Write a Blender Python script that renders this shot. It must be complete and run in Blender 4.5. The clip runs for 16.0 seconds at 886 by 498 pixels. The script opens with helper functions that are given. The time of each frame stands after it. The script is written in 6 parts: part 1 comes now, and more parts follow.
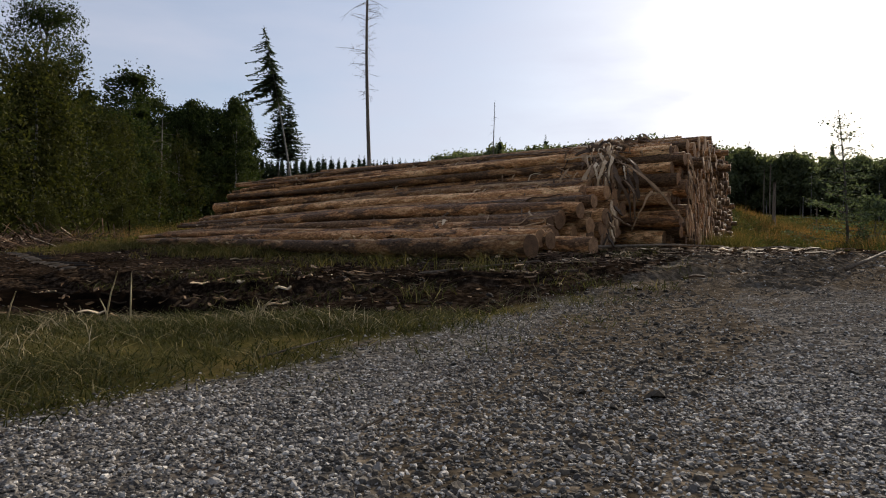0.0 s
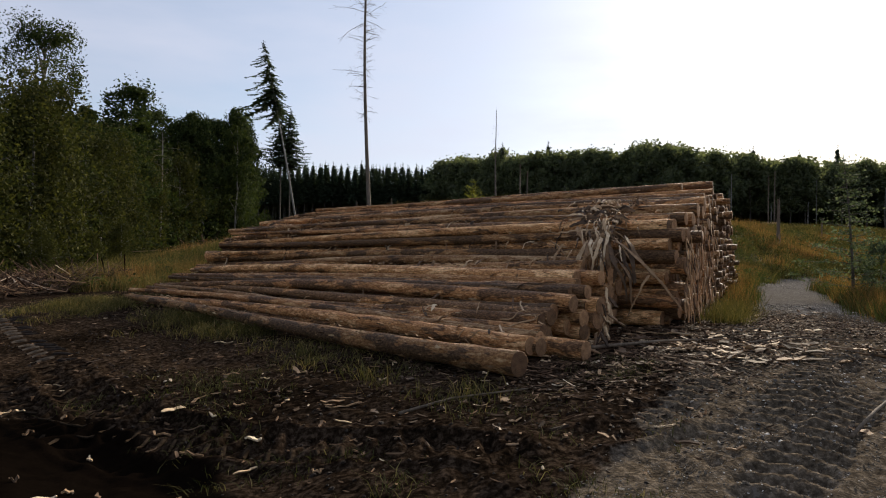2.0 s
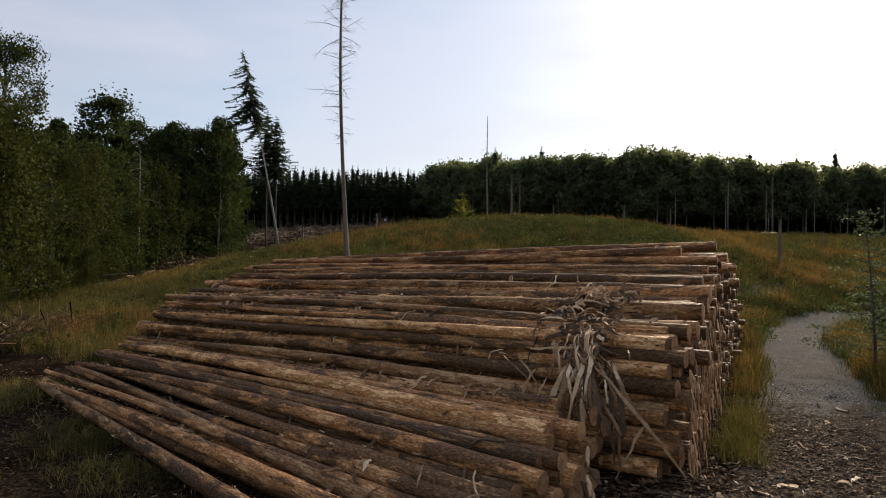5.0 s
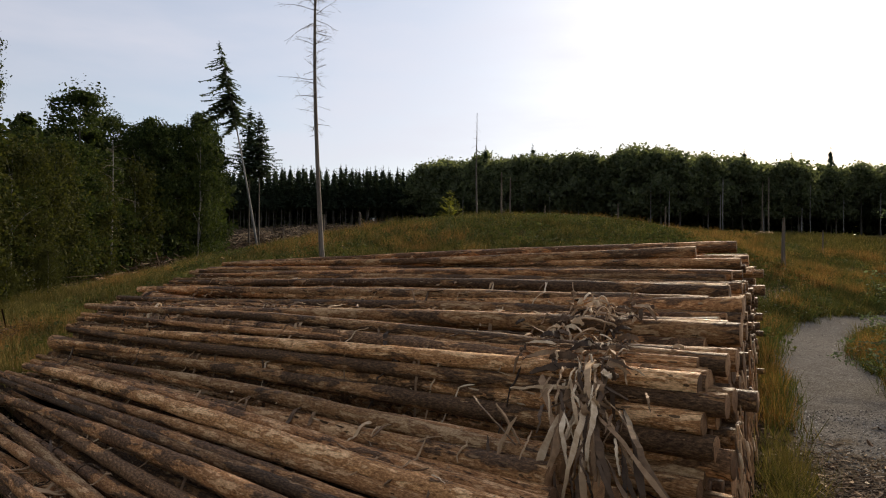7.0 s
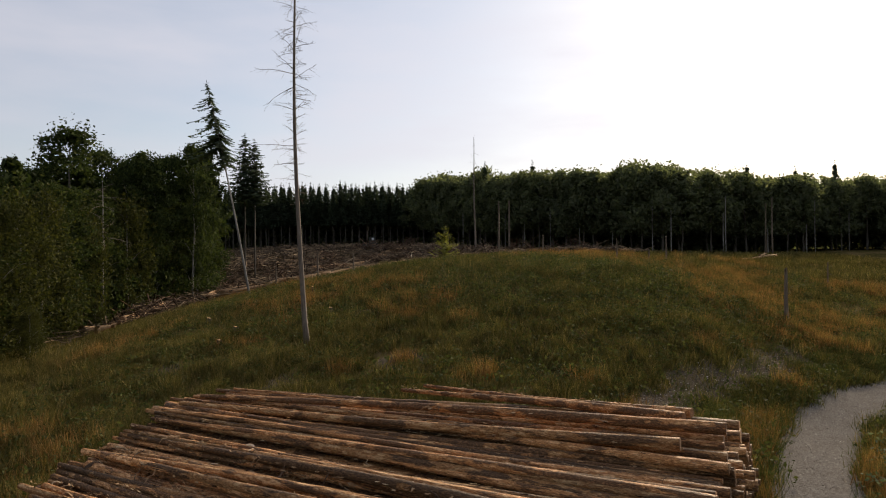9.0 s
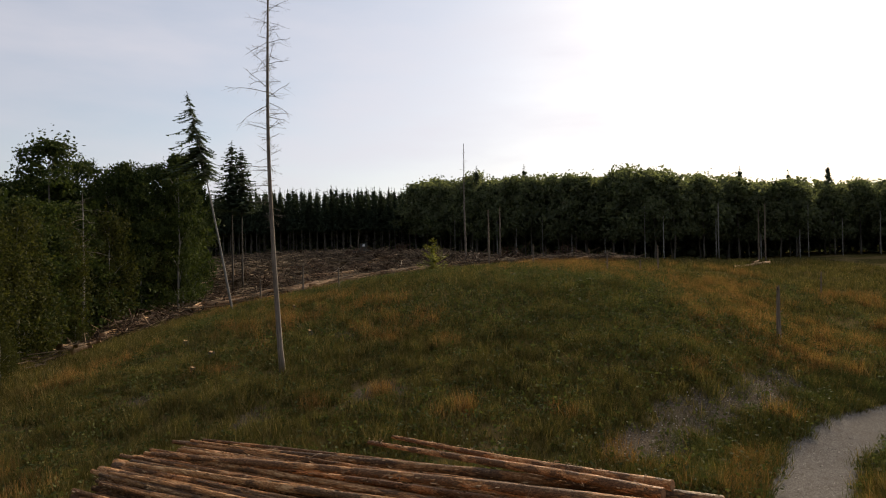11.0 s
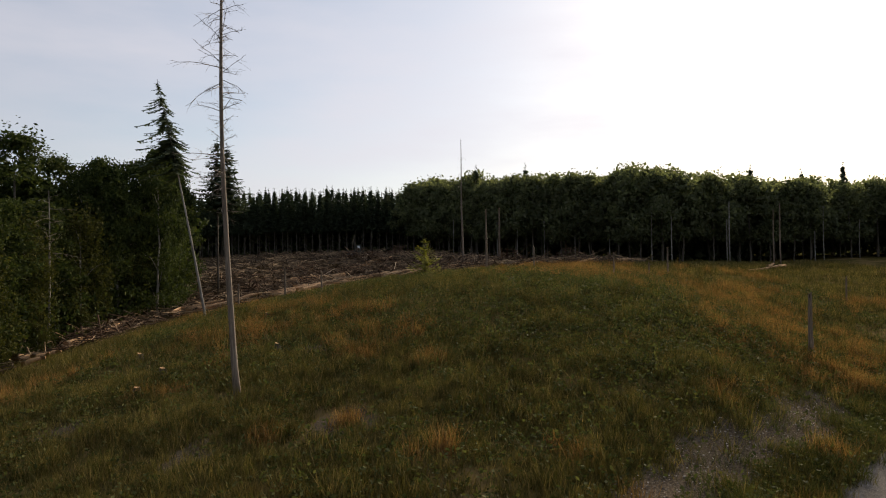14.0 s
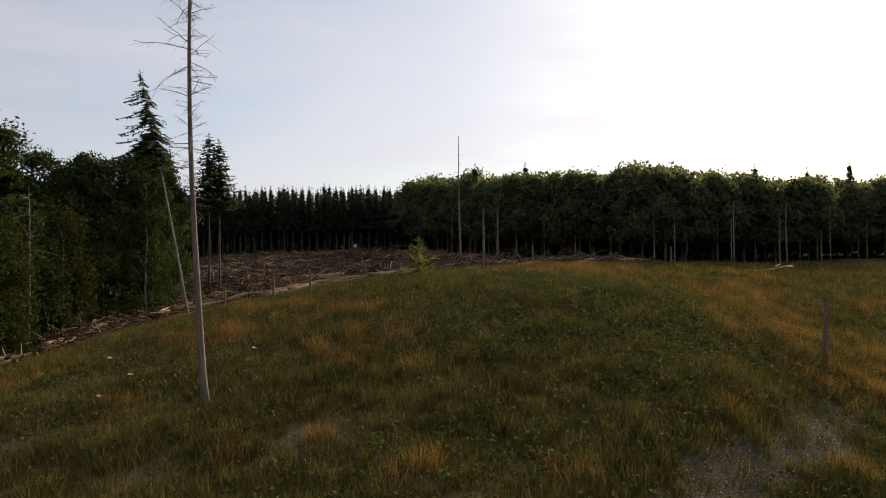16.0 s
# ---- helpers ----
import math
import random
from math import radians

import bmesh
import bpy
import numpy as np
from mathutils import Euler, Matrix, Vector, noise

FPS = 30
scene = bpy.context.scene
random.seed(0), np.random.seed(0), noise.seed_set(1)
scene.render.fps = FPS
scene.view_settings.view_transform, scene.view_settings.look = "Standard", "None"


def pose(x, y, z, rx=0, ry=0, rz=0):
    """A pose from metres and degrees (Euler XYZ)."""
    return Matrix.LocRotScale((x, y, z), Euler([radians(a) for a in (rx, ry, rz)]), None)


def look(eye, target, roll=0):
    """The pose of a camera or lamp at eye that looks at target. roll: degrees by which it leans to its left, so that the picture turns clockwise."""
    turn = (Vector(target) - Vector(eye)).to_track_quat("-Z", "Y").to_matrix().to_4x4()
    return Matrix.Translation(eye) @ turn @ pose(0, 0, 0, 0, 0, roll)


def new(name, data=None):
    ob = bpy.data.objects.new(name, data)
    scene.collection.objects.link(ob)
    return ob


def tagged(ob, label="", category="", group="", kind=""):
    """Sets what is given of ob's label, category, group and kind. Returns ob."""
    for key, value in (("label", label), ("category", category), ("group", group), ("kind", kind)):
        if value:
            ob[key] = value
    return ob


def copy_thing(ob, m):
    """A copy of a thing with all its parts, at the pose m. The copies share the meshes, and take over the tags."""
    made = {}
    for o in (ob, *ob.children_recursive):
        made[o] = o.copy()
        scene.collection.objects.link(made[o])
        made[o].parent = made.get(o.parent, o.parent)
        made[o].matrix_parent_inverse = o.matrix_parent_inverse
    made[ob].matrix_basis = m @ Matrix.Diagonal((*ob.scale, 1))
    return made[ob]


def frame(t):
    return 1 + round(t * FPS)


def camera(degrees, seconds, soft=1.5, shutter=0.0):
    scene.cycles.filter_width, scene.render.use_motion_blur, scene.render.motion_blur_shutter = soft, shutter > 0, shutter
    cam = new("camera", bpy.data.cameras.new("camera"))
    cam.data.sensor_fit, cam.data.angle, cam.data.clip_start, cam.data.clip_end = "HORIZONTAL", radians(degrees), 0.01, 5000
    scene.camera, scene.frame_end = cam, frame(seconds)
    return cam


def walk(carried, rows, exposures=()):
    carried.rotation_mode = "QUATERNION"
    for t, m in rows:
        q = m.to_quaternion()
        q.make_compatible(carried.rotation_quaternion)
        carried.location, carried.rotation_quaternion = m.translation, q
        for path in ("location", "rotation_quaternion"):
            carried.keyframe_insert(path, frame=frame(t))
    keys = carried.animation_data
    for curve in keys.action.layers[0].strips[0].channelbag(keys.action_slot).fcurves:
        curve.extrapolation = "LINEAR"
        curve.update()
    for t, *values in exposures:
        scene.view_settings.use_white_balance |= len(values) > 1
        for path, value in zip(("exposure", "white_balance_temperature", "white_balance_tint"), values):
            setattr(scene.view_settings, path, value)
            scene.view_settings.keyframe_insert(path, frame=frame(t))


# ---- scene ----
cam = camera(68.1, 16.0, soft=1.1)
PATH = [
    (0, (0.105, -0.293, 0.784), (0.096, 1.707, 0.824), 1.2),
    (0.5, (0.146, -0.223, 1.591), (0.116, 1.777, 1.629), 1.2),
    (1, (0.183, -0.272, 2.215), (0.159, 1.727, 2.255), 0.9),
    (1.5, (0.245, -0.305, 2.39), (0.223, 1.695, 2.426), 0.8),
    (2, (0.344, 0.087, 2.339), (0.322, 2.087, 2.377), 0.8),
    (2.5, (0.441, 0.513, 2.448), (0.41, 2.512, 2.484), 0.8),
    (3, (0.529, 0.699, 3.088), (0.5, 2.699, 3.122), 0.6),
    (3.5, (0.661, 0.796, 3.818), (0.642, 2.796, 3.851), 0.5),
    (4, (0.783, 1.016, 4.197), (0.771, 3.015, 4.228), 0.4),
    (4.2, (0.893, 1.213, 4.245), (0.872, 3.213, 4.278), 0.5),
    (6.3, (1.425, 5.04, 4.464), (1.439, 7.04, 4.495), 0.4),
    (6.5, (1.524, 5.172, 4.439), (1.537, 7.172, 4.473), 0.4),
    (7, (1.657, 5.54, 4.44), (1.672, 7.539, 4.473), 0.4),
    (7.5, (1.77, 6.062, 4.758), (1.779, 8.062, 4.794), 0.4),
    (8, (1.926, 6.35, 5.697), (1.936, 8.349, 5.729), 0.2),
    (8.5, (2.256, 6.674, 6.997), (2.262, 8.674, 7.03), -0.2),
    (9, (2.642, 6.822, 8.265), (2.642, 8.821, 8.299), -0.6),
    (9.5, (2.917, 6.821, 9.132), (2.931, 8.82, 9.165), -1.0),
    (12, (3.752, 9.7, 9.563), (3.765, 11.7, 9.598), -1.0),
    (12.5, (3.905, 10.577, 9.572), (3.917, 12.577, 9.608), -1.0),
    (13, (4.061, 11.416, 9.59), (4.074, 13.415, 9.626), -1.0),
    (13.5, (4.25, 12.269, 9.597), (4.26, 14.268, 9.634), -1.0),
    (14, (4.41, 13.048, 9.606), (4.416, 15.047, 9.645), -0.9),
    (14.5, (4.592, 13.76, 9.584), (4.595, 15.759, 9.624), -0.9),
    (15, (4.766, 14.407, 9.58), (4.768, 16.407, 9.619), -0.8),
    (15.5, (4.893, 14.953, 9.594), (4.894, 16.953, 9.633), -0.8),
    (16, (4.989, 15.445, 9.583), (4.992, 17.445, 9.621), -0.7),
]
walk(cam, [(t, look(eye, target, roll)) for t, eye, target, roll in PATH],
     ((0.0, 0.04, 6100, 8), (1.0, 0.22, 6100, 8), (4.0, 0.24, 6250, 8), (7.0, 0.26, 6550, 8), (9.5, 0.22, 6750, 9), (16.0, 0.22, 6800, 9)))

# ---- sky, sun ----
SUN_AZ, SUN_EL = 33.0, 24.0
world = bpy.data.worlds.new("world")
scene.world = world
world.use_nodes = True
wn = world.node_tree
wn.nodes.clear()
w_out = wn.nodes.new("ShaderNodeOutputWorld")
w_bg = wn.nodes.new("ShaderNodeBackground")
w_sky = wn.nodes.new("ShaderNodeTexSky")
w_sky.sky_type, w_sky.sun_disc = "NISHITA", False
w_sky.sun_elevation, w_sky.sun_rotation = radians(SUN_EL), radians(SUN_AZ)
w_sky.air_density, w_sky.dust_density, w_sky.ozone_density = 1.0, 1.2, 1.0
w_tc = wn.nodes.new("ShaderNodeTexCoord")
w_map = wn.nodes.new("ShaderNodeMapping")
w_map.inputs["Scale"].default_value = (1.0, 1.0, 4.0)
w_no = wn.nodes.new("ShaderNodeTexNoise")
w_no.inputs["Scale"].default_value, w_no.inputs["Detail"].default_value = 2.2, 6.0
w_ramp = wn.nodes.new("ShaderNodeValToRGB")
w_ramp.color_ramp.elements[0].position, w_ramp.color_ramp.elements[0].color = 0.38, (0.4, 0.4, 0.4, 1)
w_ramp.color_ramp.elements[1].position, w_ramp.color_ramp.elements[1].color = 0.66, (0.82, 0.82, 0.82, 1)
w_mix = wn.nodes.new("ShaderNodeMix")
w_mix.data_type = "RGBA"
# thin cloud, brighter towards the sun
w_dot = wn.nodes.new("ShaderNodeVectorMath")
w_dot.operation = "DOT_PRODUCT"
w_dot.inputs[1].default_value = (math.sin(radians(SUN_AZ)) * math.cos(radians(SUN_EL)), math.cos(radians(SUN_AZ)) * math.cos(radians(SUN_EL)), math.sin(radians(SUN_EL)))
w_glow = wn.nodes.new("ShaderNodeMapRange")
w_glow.inputs["From Min"].default_value, w_glow.inputs["From Max"].default_value = -1.0, 1.0
w_glow.inputs["To Min"].default_value, w_glow.inputs["To Max"].default_value = 0.4, 1.05
w_cloud = wn.nodes.new("ShaderNodeVectorMath")
w_cloud.operation = "SCALE"
w_cloud.inputs[0].default_value = (6.2, 6.1, 6.9)
wn.links.new(w_tc.outputs["Generated"], w_dot.inputs[0])
wn.links.new(w_dot.outputs["Value"], w_glow.inputs["Value"])
wn.links.new(w_glow.outputs["Result"], w_cloud.inputs["Scale"])
wn.links.new(w_cloud.outputs["Vector"], w_mix.inputs["B"])
wn.links.new(w_tc.outputs["Generated"], w_map.inputs["Vector"])
wn.links.new(w_map.outputs["Vector"], w_no.inputs["Vector"])
wn.links.new(w_no.outputs["Fac"], w_ramp.inputs["Fac"])
wn.links.new(w_ramp.outputs["Color"], w_mix.inputs["Factor"])
wn.links.new(w_sky.outputs["Color"], w_mix.inputs["A"])
wn.links.new(w_mix.outputs["Result"], w_bg.inputs["Color"])
w_bg.inputs["Strength"].default_value = 0.11
wn.links.new(w_bg.outputs["Background"], w_out.inputs["Surface"])

sun = new("sun", bpy.data.lights.new("sun", "SUN"))
sun.data.energy, sun.data.angle, sun.data.color = 5.0, radians(6), (1.0, 0.83, 0.62)
_sd = Vector((math.sin(radians(SUN_AZ)) * math.cos(radians(SUN_EL)), math.cos(radians(SUN_AZ)) * math.cos(radians(SUN_EL)), math.sin(radians(SUN_EL))))
sun.matrix_world = look(tuple(_sd * 200), (0, 0, 0))

# ---- small tools ----
rng = np.random.default_rng(7)
U = rng.uniform


def reseed(n):
    """Starts the random numbers anew, so that each part of the place stays as it is when another one changes."""
    global rng, U
    rng = np.random.default_rng(n)
    U = rng.uniform


def lattice(x, y, seed=0):
    xi, yi = np.floor(x).astype(np.int64), np.floor(y).astype(np.int64)
    fx, fy = x - xi, y - yi
    fx, fy = fx * fx * (3 - 2 * fx), fy * fy * (3 - 2 * fy)

    def hsh(a, b):
        n = (a * 374761393 + b * 668265263 + seed * 69069) & 0x7FFFFFFF
        n = ((n ^ (n >> 13)) * 1274126177) & 0x7FFFFFFF
        return ((n ^ (n >> 16)) & 0xFFFF) / 65535.0
    a, b, c, d = hsh(xi, yi), hsh(xi + 1, yi), hsh(xi, yi + 1), hsh(xi + 1, yi + 1)
    return (a * (1 - fx) + b * fx) * (1 - fy) + (c * (1 - fx) + d * fx) * fy


def fbm(x, y, scale, seed=0):
    return (lattice(x * scale, y * scale, seed) + 0.5 * lattice(x * scale * 2.1, y * scale * 2.1, seed + 5) + 0.25 * lattice(x * scale * 4.3, y * scale * 4.3, seed + 9)) / 1.75


def sstep(a, b, v):
    t = np.clip((v - a) / (b - a), 0, 1)
    return t * t * (3 - 2 * t)


def raw_mesh(name, V, F, mats=(), smooth=False, idx=None):
    """A mesh from an array of points and an array of faces that all have the same number of corners."""
    V, F = np.asarray(V, np.float32), np.asarray(F, np.int32)
    me = bpy.data.meshes.new(name)
    n, k = F.shape
    me.vertices.add(len(V))
    me.vertices.foreach_set("co", V.ravel())
    me.loops.add(n * k)
    me.loops.foreach_set("vertex_index", F.ravel())
    me.polygons.add(n)
    me.polygons.foreach_set("loop_start", np.arange(0, n * k, k, dtype=np.int32))
    if idx is not None:
        me.polygons.foreach_set("material_index", np.asarray(idx, np.int32))
    me.polygons.foreach_set("use_smooth", np.full(n, smooth))
    me.update(calc_edges=True)
    for m in mats:
        me.materials.append(m)
    return me


def tube(path, radii, sides=8, phase=0.0, wob=0.0, caps=True):
    """Points and quads of a round bar along a path."""
    path = np.asarray(path, float)
    n = len(path)
    tan = np.gradient(path, axis=0)
    tan /= np.linalg.norm(tan, axis=1, keepdims=True) + 1e-9
    ref = np.array([0.0, 0, 1]) if abs(tan[0, 2]) < 0.9 else np.array([1.0, 0, 0])
    e1 = np.cross(tan, ref)
    e1 /= np.linalg.norm(e1, axis=1, keepdims=True) + 1e-9
    e2 = np.cross(tan, e1)
    a = phase + np.arange(sides) * 2 * math.pi / sides
    r = np.asarray(radii, float)[:, None] * (1 + wob * rng.standard_normal((n, sides)))
    V = path[:, None] + r[..., None] * (np.cos(a)[None, :, None] * e1[:, None] + np.sin(a)[None, :, None] * e2[:, None])
    i, j = np.meshgrid(np.arange(n - 1), np.arange(sides), indexing="ij")
    F = np.stack([i * sides + j, (i + 1) * sides + j, (i + 1) * sides + (j + 1) % sides, i * sides + (j + 1) % sides], -1).reshape(-1, 4)
    V = V.reshape(-1, 3)
    if caps:
        for base, end in ((0, path[0]), ((n - 1) * sides, path[-1])):
            c = len(V)
            V = np.vstack([V, end])
            q = np.arange(0, sides, 2)
            F = np.vstack([F, np.stack([np.full(len(q), c), base + q, base + (q + 1) % sides, base + (q + 2) % sides], -1)])
    return V, F


def merge(parts_list):
    Vs, Fs, o = [], [], 0
    for V, F in parts_list:
        Vs.append(V)
        Fs.append(F + o)
        o += len(V)
    return np.vstack(Vs), np.vstack(Fs)


def part(name, me, parent, label="", m=None):
    ob = new(name, me)
    ob.parent = parent
    if m is not None:
        ob.matrix_basis = m
    if label:
        ob["label"] = label
    return ob


def leaves(C, size, flat=0.0):
    """Many small four-cornered leaves at the points C, turned at random."""
    n = len(C)
    d1 = rng.standard_normal((n, 3))
    d1[:, 2] *= 1 - flat
    d1 /= np.linalg.norm(d1, axis=1, keepdims=True)
    d2 = np.cross(d1, rng.standard_normal((n, 3)))
    d2 /= np.linalg.norm(d2, axis=1, keepdims=True)
    s = (size * U(0.6, 1.4, n))[:, None]
    V = np.stack([C - d1 * s, C + d2 * s * 0.55, C + d1 * s, C - d2 * s * 0.55], 1).reshape(-1, 3)
    return V, np.arange(n * 4).reshape(n, 4)


# ---- the lie of the land ----
GRID_H = [0.42, 1.46, -0.92, -2.76, -2.55, -0.49, -0.25, -1.17, -3.78, -1.18, -0.22, 0.54, 0.16, -1.32, 2.22, -1.59, 1.34, 0.39,
          0.14, -0.55, 3.74, 1.02, 0.65, -0.33, 0.23, -0.78, -2.9, 1.91, -1.16, 0.42, 0.28, 0.83, -0.02, 0.88, 1.15, -0.69]
HILLS = [(x, y, 22.0) for x in (-70, -40, -12, 14, 42, 80) for y in (-5, 30, 62, 95, 130, 170)]
HILLS = [(*c, h) for c, h in zip(HILLS, GRID_H)] + [(-3, 9, 5.0, -0.3), (3, 11, 6.0, 0.61), (-8, 20, 7.0, 0.53), (15, 34, 8.0, 0.07),
                                                    (15, 68, 12.0, -0.14), (-5, 42, 10.0, -0.07), (24, 42, 9.0, -1.98), (22, 52, 9.0, 1.3),
                                                    (17.5, 33, 4.0, -0.4), (27, 41.5, 4.0, -0.35), (15.5, 42, 4.0, 0.7), (31.5, 57.5, 7.0, -1.1)]


def height(x, y):
    x, y = np.asarray(x, float), np.asarray(y, float)
    xc, yc = np.clip(x, -120, 140), np.clip(y, -40, 210)
    z = 0.675 - 0.089 * xc / 50 + 3.019 * yc / 50
    for a, b, s, h in HILLS:
        z = z + h * np.exp(-((xc - a) ** 2 + (yc - b) ** 2) / (2 * s * s))
    return z


def hz(x, y):
    return float(height(np.array([x]), np.array([y]))[0])


ROAD = np.array([(-9.0, -9.5), (-5, -6), (-1.6, -2.2), (1.4, 1.4), (3.8, 5.3), (6.0, 9.5), (8.4, 14.2), (11.0, 20.3), (13.6, 26.3), (16.5, 31.2), (19.4, 34.9), (23.1, 38.6), (28.2, 41.7), (36, 44), (48, 46), (75, 48)])
ROAD_W = np.array([2.1, 2.1, 2.1, 2.1, 1.9, 1.8, 1.6, 1.25, 1.2, 1.25, 1.3, 1.35, 1.4, 1.4, 1.4, 1.4])


def spline(P, n=12):
    P = np.asarray(P, float)
    Q = np.vstack([2 * P[0] - P[1], P, 2 * P[-1] - P[-2]])
    o = []
    for i in range(1, len(Q) - 2):
        t = np.linspace(0, 1, n, endpoint=False)[:, None]
        a, b, c, d = Q[i - 1], Q[i], Q[i + 1], Q[i + 2]
        o.append(0.5 * (2 * b + (c - a) * t + (2 * a - 5 * b + 4 * c - d) * t * t + (3 * b - a - 3 * c + d) * t ** 3))
    return np.vstack(o + [P[-1:]])


ROAD_C = spline(ROAD, 8)
ROAD_HW = np.interp(np.arange(len(ROAD_C)) / 8, np.arange(len(ROAD_W)), ROAD_W)


def road_d(x, y):
    """Distance beyond the road's edge (minus: on the road)."""
    x, y = np.asarray(x, float), np.asarray(y, float)
    best = np.full(x.shape, 1e9)
    for (ax, ay), (bx, by), w0 in zip(ROAD_C[:-1], ROAD_C[1:], ROAD_HW[:-1]):
        dx, dy = bx - ax, by - ay
        t = np.clip(((x - ax) * dx + (y - ay) * dy) / (dx * dx + dy * dy), 0, 1)
        best = np.minimum(best, np.hypot(x - ax - t * dx, y - ay - t * dy) - w0)
    return best


def poly_d(x, y, P):
    """Distance to a polygon's rim, minus inside it."""
    x, y = np.asarray(x, float), np.asarray(y, float)
    best, inside = np.full(x.shape, 1e9), np.zeros(x.shape, bool)
    for (ax, ay), (bx, by) in zip(P, P[1:] + P[:1]):
        dx, dy = bx - ax, by - ay
        t = np.clip(((x - ax) * dx + (y - ay) * dy) / (dx * dx + dy * dy), 0, 1)
        best = np.minimum(best, np.hypot(x - ax - t * dx, y - ay - t * dy))
        if by != ay:
            inside ^= ((ay > y) != (by > y)) & (x < (bx - ax) * (y - ay) / (by - ay) + ax)
    return np.where(inside, -best, best)


MUD = [(1.7, 4.6), (3.8, 8.0), (6.8, 13.0), (4.5, 14.0), (-7, 21.5), (-13, 25), (-22, 33), (-28, 26), (-16, 13), (-8, 7), (-4.5, 4.9), (-1.4, 4.3)]
PILE = [(1.0, 8.1), (4.6, 11.6), (11.8, 26.4), (-2.0, 31.5), (-9.3, 19.6)]
CLEARCUT = [(-27, 57), (-28.5, 70), (-27, 87), (-17, 91), (-11, 93), (-4, 99), (3, 95), (14, 95), (30, 98), (36, 110), (14, 125), (2, 168), (-80, 172), (-60, 140), (-36, 110), (-33, 70)]
SCREE = [(9.8, 31.4), (11.6, 32.0), (15.7, 35.9), (19.6, 39.1), (24.6, 44.2), (25.2, 46.6), (21.4, 44.4), (16.8, 40.2), (12.6, 36.4), (9.6, 33.4)]


def zones(x, y):
    """How much mud, gravel, grass and felling waste covers the ground at a place (0 to 1 each)."""
    n = fbm(x, y, 0.5, 3) - 0.5
    n2 = fbm(x, y, 1.7, 11) - 0.5
    rd = road_d(x, y) + 0.5 * n + 0.5 * n2
    gravel = 1 - sstep(-0.35, 0.45, rd)
    mud = 1 - sstep(-0.5, 0.5, poly_d(x, y, MUD) + 1.4 * n + 0.8 * n2)
    scree = (1 - sstep(-0.6, 0.5, poly_d(x, y, SCREE) + 1.4 * n + 1.8 * n2))
    for px, py, pr in ((-1.9, 48.2, 1.6), (0.5, 39.0, 1.5), (-4.9, 37.0, 1.2), (-12.0, 41.0, 1.3)):
        scree = np.maximum(scree, 0.8 * (1 - sstep(0.4, 1.1, np.hypot(x - px, (y - py) * 0.7) / pr + 1.2 * n + n2)))
    slash = 1 - sstep(-1.5, 1.5, poly_d(x, y, CLEARCUT) + 3 * n)
    pile = 1 - sstep(-0.2, 0.6, poly_d(x, y, PILE))
    return np.maximum(mud, pile), np.maximum(gravel, 0.84 * scree), slash


TRODDEN = spline([(-0.2, -1.0), (0.55, 1.3), (1.5, 3.6), (2.6, 6.2), (4.6, 9.6), (7.0, 13.2)], 6)


def dirt(x, y):
    """Earth carried onto the road."""
    x, y = np.asarray(x, float), np.asarray(y, float)
    d = np.min([np.hypot(x - a, y - c) for a, c in TRODDEN], axis=0)
    n = fbm(x, y, 1.3, 51) - 0.5
    strip = 1 - sstep(0.25, 0.75, d + 0.9 * n)
    yard = sstep(3.4, 6.0, y + 2 * n) * (1 - sstep(15.5, 19.0, y + 5 * n)) * (0.95 + 0.7 * n)
    return np.clip(np.maximum(strip * 0.9, yard), 0, 1)


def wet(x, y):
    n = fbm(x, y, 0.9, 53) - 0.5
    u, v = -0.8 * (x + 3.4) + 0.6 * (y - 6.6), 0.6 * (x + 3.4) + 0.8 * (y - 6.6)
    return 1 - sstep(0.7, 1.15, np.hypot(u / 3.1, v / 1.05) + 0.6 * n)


# ---- materials ----
def mat(name, rough=0.85, spec=0.25):
    m = bpy.data.materials.new(name)
    m.use_nodes = True
    nt = m.node_tree
    b = nt.nodes["Principled BSDF"]
    b.inputs["Roughness"].default_value = rough
    b.inputs["Specular IOR Level"].default_value = spec
    return m, nt, b


def nd(nt, kind, **kw):
    n = nt.nodes.new("ShaderNode" + kind)
    for k, v in kw.items():
        n.inputs[k.replace("_", " ")].default_value = v
    return n


def ramp(nt, fac, stops):
    r = nt.nodes.new("ShaderNodeValToRGB")
    while len(r.color_ramp.elements) < len(stops):
        r.color_ramp.elements.new(0.5)
    for e, (p, c) in zip(r.color_ramp.elements, stops):
        e.position, e.color = p, (*c, 1) if len(c) == 3 else c
    nt.links.new(fac, r.inputs["Fac"])
    return r.outputs["Color"]


def mixc(nt, fac, a, b, kind="MIX"):
    m = nt.nodes.new("ShaderNodeMix")
    m.data_type, m.blend_type = "RGBA", kind
    for s, v in (("Factor", fac), ("A", a), ("B", b)):
        if isinstance(v, (int, float)):
            m.inputs[s].default_value = v
        elif isinstance(v, tuple):
            m.inputs[s].default_value = (*v, 1)
        else:
            nt.links.new(v, m.inputs[s])
    return m.outputs["Result"]


def mth(nt, op, a, b=None):
    m = nt.nodes.new("ShaderNodeMath")
    m.operation = op
    for i, v in ((0, a), (1, b)):
        if v is None:
            continue
        if isinstance(v, (int, float)):
            m.inputs[i].default_value = v
        else:
            nt.links.new(v, m.inputs[i])
    return m.outputs[0]


